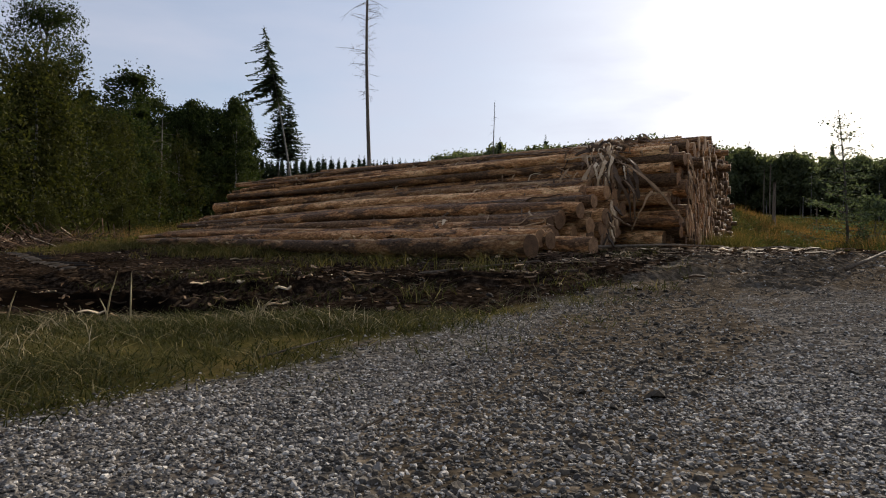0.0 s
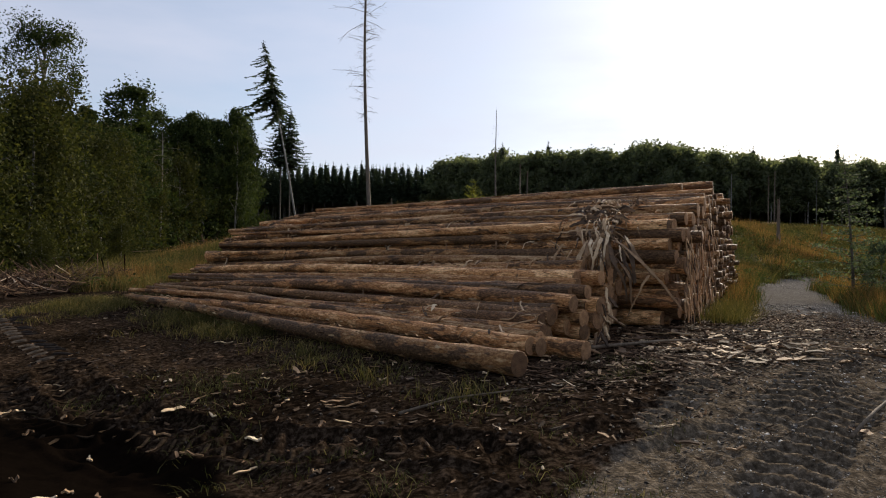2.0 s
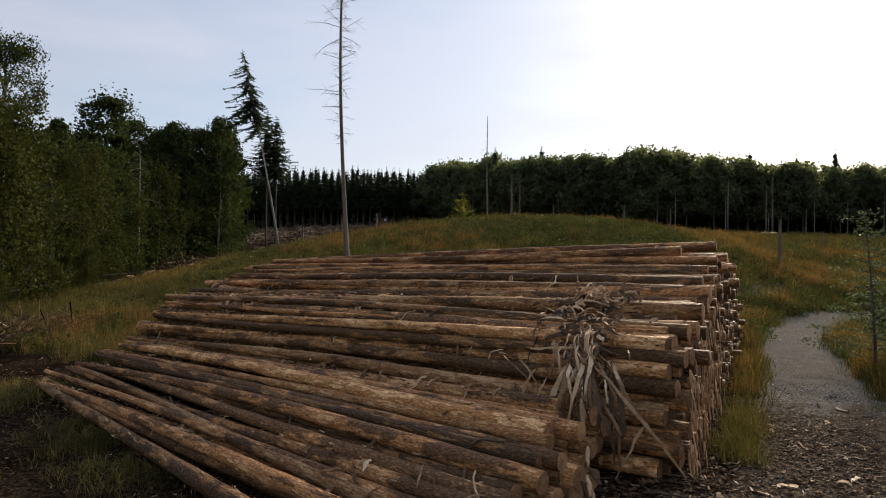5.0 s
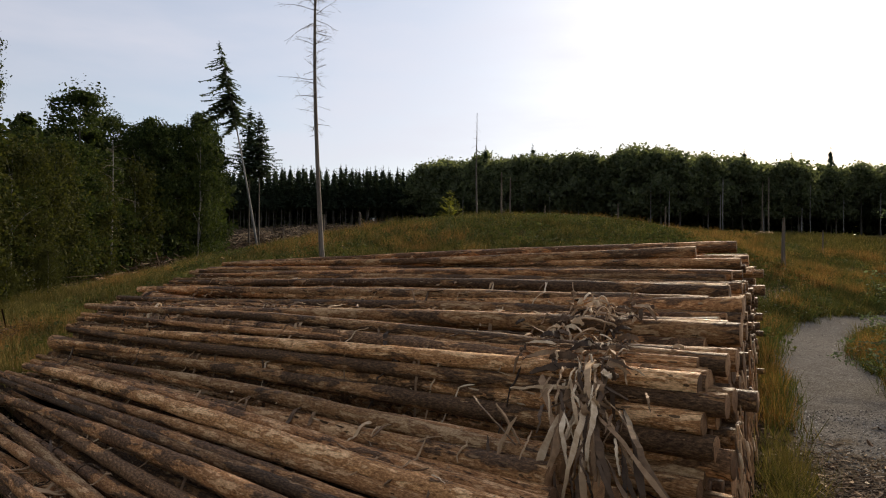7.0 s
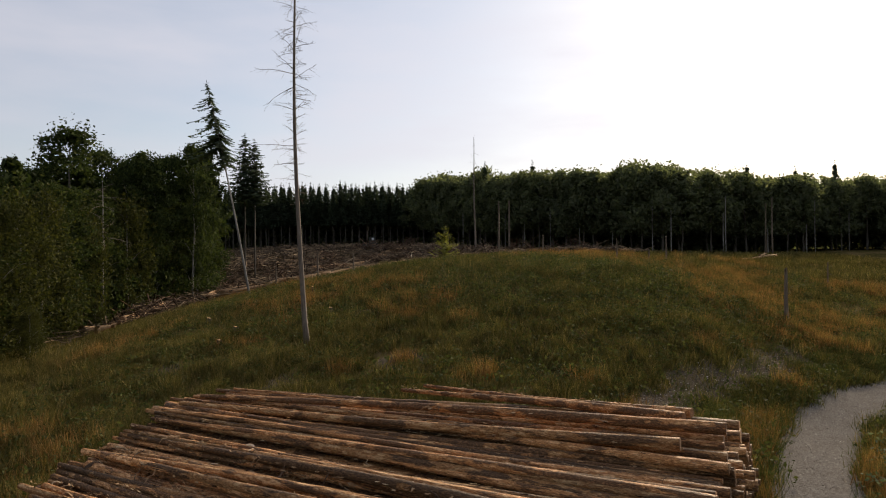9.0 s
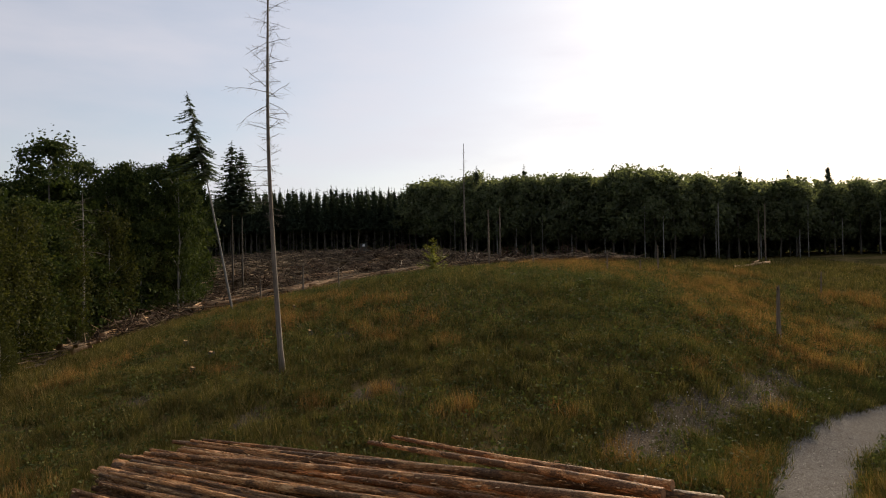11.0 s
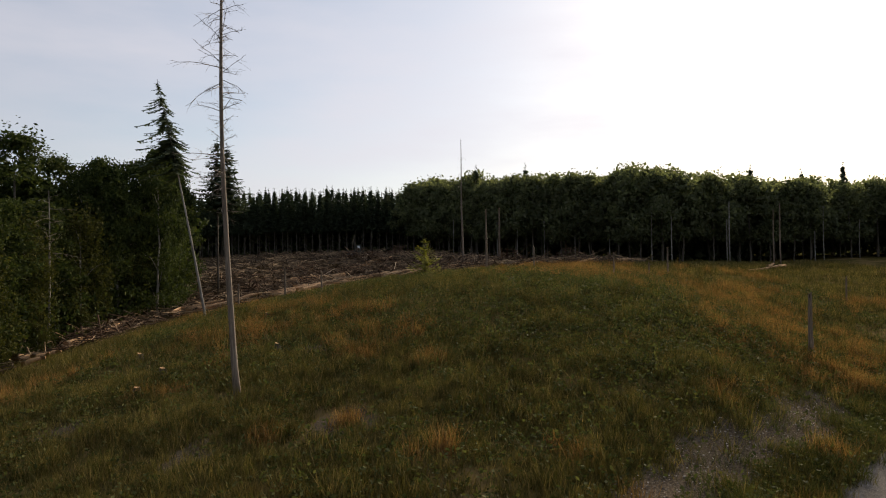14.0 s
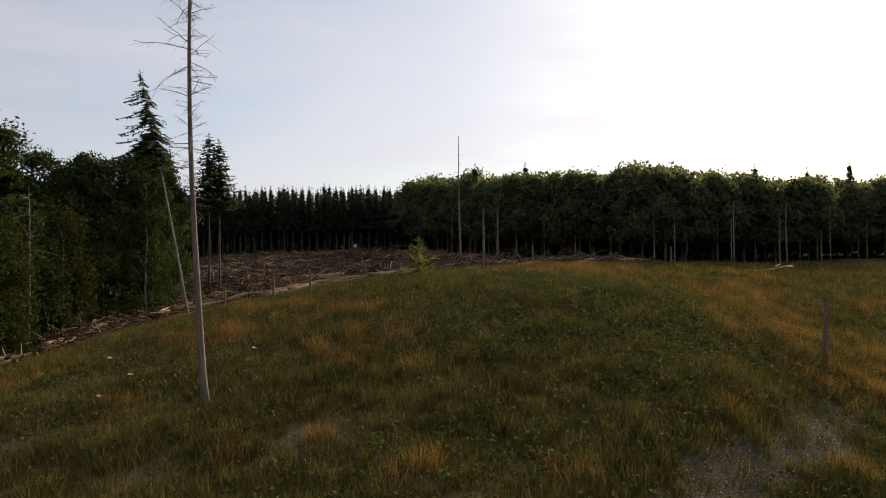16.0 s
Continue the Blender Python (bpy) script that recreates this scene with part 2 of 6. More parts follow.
def coords(nt, scale=(1, 1, 1), shift=False):
    tc = nt.nodes.new("ShaderNodeTexCoord")
    mp = nd(nt, "Mapping", Scale=scale)
    nt.links.new(tc.outputs["Object"], mp.inputs["Vector"])
    if shift:
        oi = nt.nodes.new("ShaderNodeObjectInfo")
        cb = nt.nodes.new("ShaderNodeCombineXYZ")
        nt.links.new(mth(nt, "MULTIPLY", oi.outputs["Random"], 57.0), cb.inputs[0])
        nt.links.new(mth(nt, "MULTIPLY", oi.outputs["Random"], 31.0), cb.inputs[1])
        nt.links.new(cb.outputs[0], mp.inputs["Location"])
    return mp.outputs["Vector"]


def noise_tex(nt, vec, scale, detail=4.0, rough=0.6):
    n = nd(nt, "TexNoise", Scale=scale, Detail=detail, Roughness=rough)
    nt.links.new(vec, n.inputs["Vector"])
    return n.outputs["Fac"]


def bump(nt, b, h, strength, dist):
    n = nd(nt, "Bump", Strength=strength, Distance=dist)
    nt.links.new(h, n.inputs["Height"])
    nt.links.new(n.outputs["Normal"], b.inputs["Normal"])


def island(nt):
    return nt.nodes.new("ShaderNodeNewGeometry").outputs["Random Per Island"]


def leaf_mat(name, stops, trans=0.3, patch=None):
    """Foliage: varies leaf by leaf and in patches, lets some light through."""
    m, nt, b = mat(name, 0.8, 0.06)
    col = ramp(nt, island(nt), stops)
    vec = coords(nt)
    if patch:
        tuft = noise_tex(nt, vec, 1.5, 3, 0.6)
        col = mixc(nt, 0.9, col, ramp(nt, tuft, [(0.3, (0.45, 0.47, 0.45)), (0.5, (0.95, 0.95, 0.9)), (0.7, (1.55, 1.45, 1.3))]), "MULTIPLY")
    big = noise_tex(nt, vec, 0.35, 2)
    col = mixc(nt, 0.8, col, ramp(nt, big, [(0.3, (0.6, 0.6, 0.6)), (0.7, (1.25, 1.25, 1.2))]), "MULTIPLY")
    if patch:
        pn = noise_tex(nt, vec, patch[0], 3, 0.55)
        col = mixc(nt, ramp(nt, pn, [(patch[1], (0, 0, 0)), (patch[1] + 0.12, (1, 1, 1))]), col, mixc(nt, 1.0, patch[2], ramp(nt, island(nt), [(0, (0.6, 0.6, 0.6)), (1, (1.35, 1.3, 1.2))]), "MULTIPLY"))
    nt.links.new(col, b.inputs["Base Color"])
    tr = nt.nodes.new("ShaderNodeBsdfTranslucent")
    nt.links.new(mixc(nt, 1.0, col, (1.15, 1.2, 0.7), "MULTIPLY"), tr.inputs["Color"])
    mx = nt.nodes.new("ShaderNodeMixShader")
    mx.inputs[0].default_value = trans
    nt.links.new(b.outputs[0], mx.inputs[1])
    nt.links.new(tr.outputs[0], mx.inputs[2])
    nt.links.new(mx.outputs[0], nt.nodes["Material Output"].inputs["Surface"])
    return m


def plain_mat(name, a, b2, scale, rough=0.85, stretch=(1, 1, 1), bumps=0.4, shift=True, dist=0.02, spec=0.25):
    m, nt, b = mat(name, rough, spec)
    v = coords(nt, stretch, shift)
    f = noise_tex(nt, v, scale, 6, 0.65)
    g = noise_tex(nt, v, scale * 0.17, 3)
    c = ramp(nt, f, [(0.32, a), (0.68, b2)])
    c = mixc(nt, 0.7, c, ramp(nt, g, [(0.3, (0.65, 0.65, 0.65)), (0.7, (1.2, 1.2, 1.2))]), "MULTIPLY")
    nt.links.new(c, b.inputs["Base Color"])
    bump(nt, b, f, bumps, dist)
    return m


def log_bark():
    """Spruce bark: dark brown plates, red-brown inner bark where it is torn, pale bare wood in spots."""
    m, nt, b = mat("log_bark", 0.6, 0.22)
    oi = nt.nodes.new("ShaderNodeObjectInfo")
    big = noise_tex(nt, coords(nt, (0.6, 1.7, 1.7), True), 1.5, 4, 0.55)
    mid = noise_tex(nt, coords(nt, (1.6, 6.0, 6.0), True), 2.0, 5, 0.62)
    scale = noise_tex(nt, coords(nt, (7.0, 14.0, 14.0), True), 2.2, 5, 0.72)
    dark = ramp(nt, scale, [(0.32, (0.026, 0.0145, 0.0075)), (0.5, (0.088, 0.053, 0.028)), (0.68, (0.235, 0.15, 0.085))])
    red = ramp(nt, scale, [(0.32, (0.1, 0.046, 0.018)), (0.5, (0.275, 0.152, 0.068)), (0.68, (0.52, 0.335, 0.17))])
    pale = ramp(nt, scale, [(0.32, (0.24, 0.15, 0.078)), (0.5, (0.5, 0.345, 0.2)), (0.7, (0.72, 0.56, 0.36))])
    worn = mth(nt, "ADD", big, mth(nt, "MULTIPLY", mth(nt, "SUBTRACT", oi.outputs["Random"], 0.5), 0.17))
    worn = mth(nt, "ADD", worn, mth(nt, "MULTIPLY", mth(nt, "SUBTRACT", mid, 0.5), 0.34))
    torn = ramp(nt, worn, [(0.455, (0, 0, 0)), (0.49, (1, 1, 1))])
    c = mixc(nt, torn, dark, red)
    bare = ramp(nt, mth(nt, "ADD", mth(nt, "MULTIPLY", worn, 0.45), mth(nt, "MULTIPLY", mid, 0.55)), [(0.56, (0, 0, 0)), (0.585, (1, 1, 1))])
    c = mixc(nt, bare, c, pale)
    hue = mth(nt, "FRACT", mth(nt, "MULTIPLY", oi.outputs["Random"], 7.31))
    c = mixc(nt, 1.0, c, ramp(nt, hue, [(0.0, (0.62, 0.56, 0.46)), (0.3, (1.0, 0.88, 0.72)), (0.65, (1.36, 1.12, 0.9)), (1.0, (1.75, 1.52, 1.24))]), "MULTIPLY")
    nt.links.new(c, b.inputs["Base Color"])
    nt.links.new(ramp(nt, scale, [(0.35, (0.72, 0.72, 0.72)), (0.65, (0.56, 0.56, 0.56))]), b.inputs["Roughness"])
    h = mth(nt, "ADD", mth(nt, "MULTIPLY", scale, 0.55), mth(nt, "ADD", mth(nt, "MULTIPLY", torn, -0.35), mth(nt, "MULTIPLY", bare, -0.25)))
    bump(nt, b, h, 1.0, 0.04)
    return m


def cut_wood():
    m, nt, b = mat("cut_wood", 0.8, 0.2)
    v = coords(nt, (1, 1, 1), False)
    w = nd(nt, "TexWave", Scale=14.0, Distortion=1.5, Detail=3.0)
    w.wave_type, w.rings_direction = "RINGS", "X"
    nt.links.new(v, w.inputs["Vector"])
    n = noise_tex(nt, coords(nt, (1, 1, 1), True), 9.0, 5)
    c = ramp(nt, w.outputs["Fac"], [(0.0, (0.26, 0.15, 0.078)), (1.0, (0.42, 0.27, 0.15))])
    c = mixc(nt, 0.8, c, ramp(nt, n, [(0.3, (0.45, 0.4, 0.38)), (0.62, (1.15, 1.1, 1.05))]), "MULTIPLY")
    oi = nt.nodes.new("ShaderNodeObjectInfo")
    c = mixc(nt, 1.0, c, ramp(nt, oi.outputs["Random"], [(0, (0.35, 0.32, 0.3)), (0.6, (0.75, 0.7, 0.66)), (1, (1.3, 1.22, 1.12))]), "MULTIPLY")
    nt.links.new(c, b.inputs["Base Color"])
    bump(nt, b, n, 0.4, 0.01)
    return m


def strip_mat(name="loose_bark", lift=0.42):
    m, nt, b = mat(name, 0.8, 0.3)
    v = coords(nt, (2, 2, 2), True)
    n = noise_tex(nt, v, 4.0, 5, 0.65)
    oi = nt.nodes.new("ShaderNodeObjectInfo")
    f = mth(nt, "ADD", mth(nt, "MULTIPLY", oi.outputs["Random"], 0.85), mth(nt, "MULTIPLY", mth(nt, "SUBTRACT", n, lift), 0.55))
    c = ramp(nt, f, [(0.0, (0.03, 0.018, 0.011)), (0.3, (0.1, 0.06, 0.033)), (0.52, (0.25, 0.15, 0.077)), (0.75, (0.45, 0.3, 0.165)), (0.97, (0.76, 0.6, 0.4))])
    nt.links.new(c, b.inputs["Base Color"])
    bump(nt, b, n, 0.5, 0.01)
    return m


def ground_mat():
    m, nt, b = mat("ground_cover", 0.97, 0.0)
    v = coords(nt)
    fine, mid, big = noise_tex(nt, v, 14.0, 6, 0.7), noise_tex(nt, v, 2.2, 5, 0.6), noise_tex(nt, v, 0.16, 4, 0.55)
    att = {}
    for k in ("mud", "gravel", "slash", "dirt", "wet", "dry"):
        a = nt.nodes.new("ShaderNodeAttribute")
        a.attribute_name = k
        att[k] = ramp(nt, mth(nt, "ADD", a.outputs["Fac"], mth(nt, "ADD", mth(nt, "MULTIPLY", mth(nt, "SUBTRACT", mid, 0.5), 0.8), mth(nt, "MULTIPLY", mth(nt, "SUBTRACT", fine, 0.5), 0.5))), [(0.36, (0, 0, 0)), (0.66, (1, 1, 1))])
    grass = ramp(nt, mid, [(0.3, (0.026, 0.025, 0.009)), (0.5, (0.06, 0.052, 0.017)), (0.7, (0.115, 0.086, 0.032))])
    grass = mixc(nt, ramp(nt, big, [(0.5, (0, 0, 0)), (0.64, (1, 1, 1))]), grass, mixc(nt, mid, (0.085, 0.064, 0.028), (0.16, 0.115, 0.052)))
    wet = ramp(nt, noise_tex(nt, v, 0.55, 3), [(0.35, (0.35, 0.35, 0.35)), (0.65, (1.1, 1.1, 1.1))])
    mud = mixc(nt, 1.0, ramp(nt, fine, [(0.36, (0.0055, 0.0037, 0.0024)), (0.5, (0.021, 0.0142, 0.0095)), (0.66, (0.08, 0.056, 0.038))]), wet, "MULTIPLY")
    vo = nd(nt, "TexVoronoi", Scale=34.0)
    nt.links.new(v, vo.inputs["Vector"])
    sep = nt.nodes.new("ShaderNodeSeparateColor")
    nt.links.new(vo.outputs["Color"], sep.inputs[0])
    grav = ramp(nt, sep.outputs[0], [(0.0, (0.038, 0.034, 0.029)), (0.55, (0.098, 0.088, 0.076)), (1.0, (0.21, 0.19, 0.165))])
    grav = mixc(nt, ramp(nt, mid, [(0.5, (0, 0, 0)), (0.75, (0.75, 0.75, 0.75))]), grav, (0.07, 0.052, 0.038))
    wst = ramp(nt, noise_tex(nt, v, 1.2, 7, 0.75), [(0.36, (0.008, 0.0052, 0.0022)), (0.5, (0.028, 0.019, 0.0082)), (0.66, (0.1, 0.068, 0.03))])
    c = mixc(nt, att["slash"], grass, wst)
    c = mixc(nt, att["mud"], c, mud)
    pale = ramp(nt, sep.outputs[0], [(0.0, (0.08, 0.073, 0.065)), (0.55, (0.133, 0.122, 0.109)), (1.0, (0.21, 0.195, 0.177))])
    grav = mixc(nt, att["dry"], grav, mixc(nt, 1.0, pale, ramp(nt, mid, [(0.3, (0.85, 0.83, 0.8)), (0.7, (1.1, 1.1, 1.1))]), "MULTIPLY"))
    c = mixc(nt, att["gravel"], c, grav)
    earth = ramp(nt, fine, [(0.34, (0.024, 0.0185, 0.0125)), (0.5, (0.074, 0.058, 0.04)), (0.66, (0.19, 0.153, 0.112))])
    c = mixc(nt, mth(nt, "MULTIPLY", att["dirt"], mth(nt, "MULTIPLY", att["gravel"], 0.92)), c, earth)
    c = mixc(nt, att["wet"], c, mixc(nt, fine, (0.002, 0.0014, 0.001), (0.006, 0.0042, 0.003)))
    nt.links.new(c, b.inputs["Base Color"])
    h = mth(nt, "ADD", mth(nt, "MULTIPLY", fine, 0.5), mth(nt, "ADD", mth(nt, "MULTIPLY", mid, 0.8), mth(nt, "MULTIPLY", mth(nt, "MULTIPLY", vo.outputs["Distance"], att["gravel"]), -0.5)))
    bump(nt, b, h, 0.55, 0.035)
    return m


def gravel_mat(name):
    m, nt, b = mat(name, 0.85, 0.3)
    c = ramp(nt, island(nt), [(0.0, (0.03, 0.026, 0.022)), (0.45, (0.115, 0.103, 0.09)), (0.78, (0.29, 0.265, 0.235)), (1.0, (0.6, 0.56, 0.5))])
    n = noise_tex(nt, coords(nt), 60.0, 4)
    c = mixc(nt, 0.6, c, ramp(nt, n, [(0.3, (0.6, 0.6, 0.6)), (0.7, (1.2, 1.2, 1.2))]), "MULTIPLY")
    nt.links.new(c, b.inputs["Base Color"])
    bump(nt, b, n, 0.3, 0.004)
    return m


def debris_mat(name="wood_waste", lift=1.0):
    m, nt, b = mat(name, 0.88, 0.12)
    c = ramp(nt, island(nt), [(0.0, (0.022, 0.014, 0.009)), (0.6, (0.075, 0.046, 0.029)), (0.9, (0.17, 0.108, 0.066)), (0.975, (0.36, 0.26, 0.175)), (1.0, (0.62, 0.53, 0.42))])
    n = noise_tex(nt, coords(nt), 25.0, 4)
    c = mixc(nt, 0.7, c, ramp(nt, n, [(0.3, (0.55, 0.53, 0.48)), (0.7, (1.2 * lift, 1.1 * lift, 0.94 * lift))]), "MULTIPLY")
    nt.links.new(c, b.inputs["Base Color"])
    return m


MULCH = debris_mat("bark_mulch", 1.05)
STRIP_P = strip_mat("dry_bark", 0.2)
FLAKE = leaf_mat("bark_flake", [(0.0, (0.03, 0.017, 0.009)), (0.4, (0.12, 0.07, 0.036)), (0.75, (0.3, 0.19, 0.105)), (1.0, (0.58, 0.43, 0.27))], 0.03)
BARK, CUT, STRIP, GROUND, STONE, WASTE = log_bark(), cut_wood(), strip_mat(), ground_mat(), gravel_mat("crushed_stone"), debris_mat()
BLEACHED = plain_mat("bleached_branches", (0.07, 0.046, 0.024), (0.3, 0.21, 0.12), 0.8, shift=False)
SLASHM = plain_mat("old_branches", (0.016, 0.0095, 0.0042), (0.08, 0.05, 0.023), 2.0, shift=False)
EARTH = plain_mat("road_earth", (0.04, 0.033, 0.025), (0.14, 0.118, 0.092), 11.0, 0.85, shift=False, bumps=0.8, dist=0.02)
FGRASS = leaf_mat("trampled_grass", [(0.0, (0.022, 0.026, 0.009)), (0.5, (0.046, 0.05, 0.017)), (0.85, (0.09, 0.082, 0.032)), (1.0, (0.27, 0.22, 0.12))], 0.25)
HAY = plain_mat("pale_stalk", (0.26, 0.2, 0.1), (0.5, 0.42, 0.26), 8.0)
PALE = plain_mat("peeled_wood", (0.27, 0.15, 0.07), (0.62, 0.4, 0.22), 2.5, stretch=(0.6, 4, 4))
MUDM = plain_mat("churned_mud", (0.006, 0.004, 0.0028), (0.03, 0.02, 0.0135), 9.0, 0.9, shift=False, bumps=0.8, dist=0.03)
# lit tops of the tyre ribs, put into a lighter mud colour
MUD_LIT = plain_mat("lit_rib_mud", (0.012, 0.0085, 0.0058), (0.05, 0.037, 0.026), 12.0, 0.95, shift=False, bumps=0.9, dist=0.02, spec=0.0)
TRUNK = plain_mat("tree_bark", (0.05, 0.042, 0.034), (0.15, 0.13, 0.105), 6.0, stretch=(3, 3, 0.5))
BIRCH = plain_mat("pale_bark", (0.12, 0.11, 0.095), (0.3, 0.28, 0.25), 3.0, stretch=(1, 1, 0.4))
DEAD = plain_mat("dead_wood", (0.085, 0.07, 0.056), (0.23, 0.19, 0.15), 5.0, stretch=(4, 4, 0.35))
SNAG = plain_mat("weathered_wood", (0.085, 0.066, 0.047), (0.22, 0.172, 0.126), 5.0, stretch=(4, 4, 0.35))
LEAF = leaf_mat("broad_leaf", [(0.0, (0.02, 0.031, 0.011)), (0.5, (0.038, 0.053, 0.018)), (1.0, (0.074, 0.088, 0.028))], 0.3)
LEAF_Y = leaf_mat("yellowing_leaf", [(0.0, (0.022, 0.028, 0.009)), (0.5, (0.044, 0.048, 0.015)), (1.0, (0.085, 0.083, 0.024))], 0.3)
# beech green painted paler to stand in for haze over the far wood
LEAF_HAZED = leaf_mat("hazed_beech_leaf", [(0.0, (0.075, 0.09, 0.058)), (0.5, (0.11, 0.125, 0.078)), (1.0, (0.145, 0.155, 0.095))], 0.58)
# needle green with the far plantation's haze lifted into the colour
NEEDLE = leaf_mat("hazed_spruce_needle", [(0.0, (0.032, 0.048, 0.034)), (0.6, (0.06, 0.08, 0.052)), (1.0, (0.095, 0.115, 0.07))], 0.25)
NEEDLE_L = leaf_mat("larch_needle", [(0.0, (0.15, 0.16, 0.035)), (0.6, (0.23, 0.23, 0.055)), (1.0, (0.32, 0.3, 0.08))], 0.45)
LEAF_T = leaf_mat("young_leaf", [(0.0, (0.055, 0.075, 0.045)), (0.6, (0.1, 0.125, 0.08)), (1.0, (0.19, 0.215, 0.15))], 0.35)
GRASS = leaf_mat("meadow_grass", [(0.0, (0.048, 0.05, 0.016)), (0.45, (0.097, 0.09, 0.03)), (0.8, (0.16, 0.127, 0.045)), (1.0, (0.28, 0.205, 0.09))], 0.2, (0.3, 0.63, (0.135, 0.105, 0.042)))
STRAW = leaf_mat("dry_grass", [(0.0, (0.11, 0.055, 0.021)), (0.5, (0.215, 0.115, 0.044)), (1.0, (0.34, 0.205, 0.088))], 0.3)
HERB = leaf_mat("green_herbs", [(0.0, (0.032, 0.041, 0.015)), (0.6, (0.062, 0.072, 0.026)), (1.0, (0.11, 0.115, 0.044))], 0.3)

# ---- ground ----


def steps(stops):
    o = []
    for (a, s), (b, _) in zip(stops[:-1], stops[1:]):
        n = max(1, round((b - a) / s))
        o.append(np.linspace(a, b, n, endpoint=False))
    return np.concatenate(o + [np.array([stops[-1][0]])])


gx = steps([(-1600, 200), (-200, 20), (-80, 3), (-34, 0.8), (-10, 0.2), (-6.6, 0.06), (1.3, 0.045), (7.2, 0.3), (22, 1.0), (56, 2.5), (120, 20), (220, 200), (1600, 1)])
gy = steps([(-1500, 200), (-100, 12), (-16, 1), (-1, 0.16), (4.4, 0.05), (9.6, 0.1), (12.6, 0.3), (34, 1.0), (112, 2.5), (200, 20), (300, 200), (1700, 1)])
X, Y = np.meshgrid(gx, gy, indexing="ij")
Z = height(X, Y)
zm, zg, zs = zones(X, Y)
near = np.exp(-(np.hypot(X, Y - 6) / 30) ** 2)
Z = Z + near * (0.10 * zm * (fbm(X, Y, 0.9, 21) - 0.5) + 0.12 * zm * (fbm(X, Y, 2.6, 23) - 0.5)) + 0.25 * (1 - near) * (fbm(X, Y, 0.22, 31) - 0.5) + near * 0.05 * (1 - zg) * (fbm(X, Y, 1.6, 27) - 0.5)
Z = Z - 0.28 * np.exp(-((-0.8 * (X + 3.2) + 0.6 * (Y - 6.9)) / 2.4) ** 2 - ((0.6 * (X + 3.2) + 0.8 * (Y - 6.9)) / 0.95) ** 2)


def tyre_print(x, y, P, half, period, deep, high, seed):
    """Relief of a ribbed tyre track along P: a rut with slanting ribs and a low berm on both sides."""
    C = spline(np.array(P, float), 5)
    best, along_s, side = np.full(x.shape, 1e9), np.zeros(x.shape), np.zeros(x.shape)
    s0 = 0.0
    for (ax, ay), (bx, by) in zip(C[:-1], C[1:]):
        ln = math.hypot(bx - ax, by - ay)
        dx, dy = (bx - ax) / ln, (by - ay) / ln
        t = np.clip((x - ax) * dx + (y - ay) * dy, 0, ln)
        d = np.hypot(x - ax - t * dx, y - ay - t * dy)
        hit = d < best
        best = np.where(hit, d, best)
        along_s = np.where(hit, s0 + t, along_s)
        side = np.where(hit, -(x - ax) * dy + (y - ay) * dx, side)
        s0 += ln
    best = best + 0.1 * (fbm(x, y, 1.5, seed) - 0.5)
    m = 1 - sstep(half - 0.08, half + 0.03, best)
    wear = np.clip(fbm(x, y, 1.1, seed + 3) * 2.4 - 0.45, 0.15, 1)
    ends = sstep(0, 0.5, along_s) * (1 - sstep(s0 - 0.5, s0, along_s))
    rib = sstep(0.2, 0.8, 0.5 + 0.5 * np.cos(2 * math.pi * (along_s + 0.45 * np.abs(side) + 0.05 * fbm(x, y, 3.0, seed + 5)) / period))
    return ends * (m * (high * rib * wear - deep) + 0.6 * deep * np.exp(-((best - half - 0.06) / 0.07) ** 2))


TRACKS = [([(1.7, 5.6), (2.5, 5.9), (3.5, 6.7), (4.5, 7.8), (5.9, 9.6), (7.4, 11.8), (8.2, 13.2)], 0.36, 0.27, 0.05, 0.085),
          ([(2.5, 4.7), (3.3, 5.6), (4.3, 6.8), (5.6, 8.4), (7.2, 10.6), (8.0, 12.0)], 0.32, 0.27, 0.045, 0.075),
          ([(1.4, 6.2), (2.2, 6.7), (3.4, 8.0), (4.6, 9.4), (5.6, 10.8)], 0.3, 0.27, 0.04, 0.06),
          ([(-6.5, 11.5), (-5.5, 10.1), (-4.2, 8.7), (-2.9, 7.7), (-1.8, 7.0), (-0.4, 6.5), (1.2, 6.0)], 0.35, 0.27, 0.08, 0.13),
          ([(-6.5, 9.9), (-5.6, 9.0), (-4.7, 8.3), (-3.6, 7.5), (-2.4, 6.9)], 0.3, 0.27, 0.07, 0.12)]
fine = (X > -6.7) & (X < 8.4) & (Y > 4.0) & (Y < 13.4)
for k, (P, half, period, deep, high) in enumerate(TRACKS):
    Z[fine] += tyre_print(X[fine], Y[fine], P, half, period, deep, high, 200 + 11 * k)
Z[fine] += (0.03 * (fbm(X[fine], Y[fine], 7.0, 301) - 0.5) + 0.05 * (fbm(X[fine], Y[fine], 3.5, 303) - 0.5)) * np.maximum(zm[fine], 0.5)
nx, ny = X.shape
ii, jj = np.meshgrid(np.arange(nx - 1), np.arange(ny - 1), indexing="ij")
me = raw_mesh("ground", np.stack([X, Y, Z], -1).reshape(-1, 3), np.stack([ii * ny + jj, (ii + 1) * ny + jj, (ii + 1) * ny + jj + 1, ii * ny + jj + 1], -1).reshape(-1, 4), [GROUND], True)
near_xy = (np.abs(X) < 20) & (Y > -6) & (Y < 24)
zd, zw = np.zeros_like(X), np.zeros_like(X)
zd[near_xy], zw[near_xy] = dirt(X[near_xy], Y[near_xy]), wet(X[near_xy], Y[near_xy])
zd = np.where((Y > 28) & (road_d(X, Y) > 0.5), np.maximum(zd, 0.8), zd)
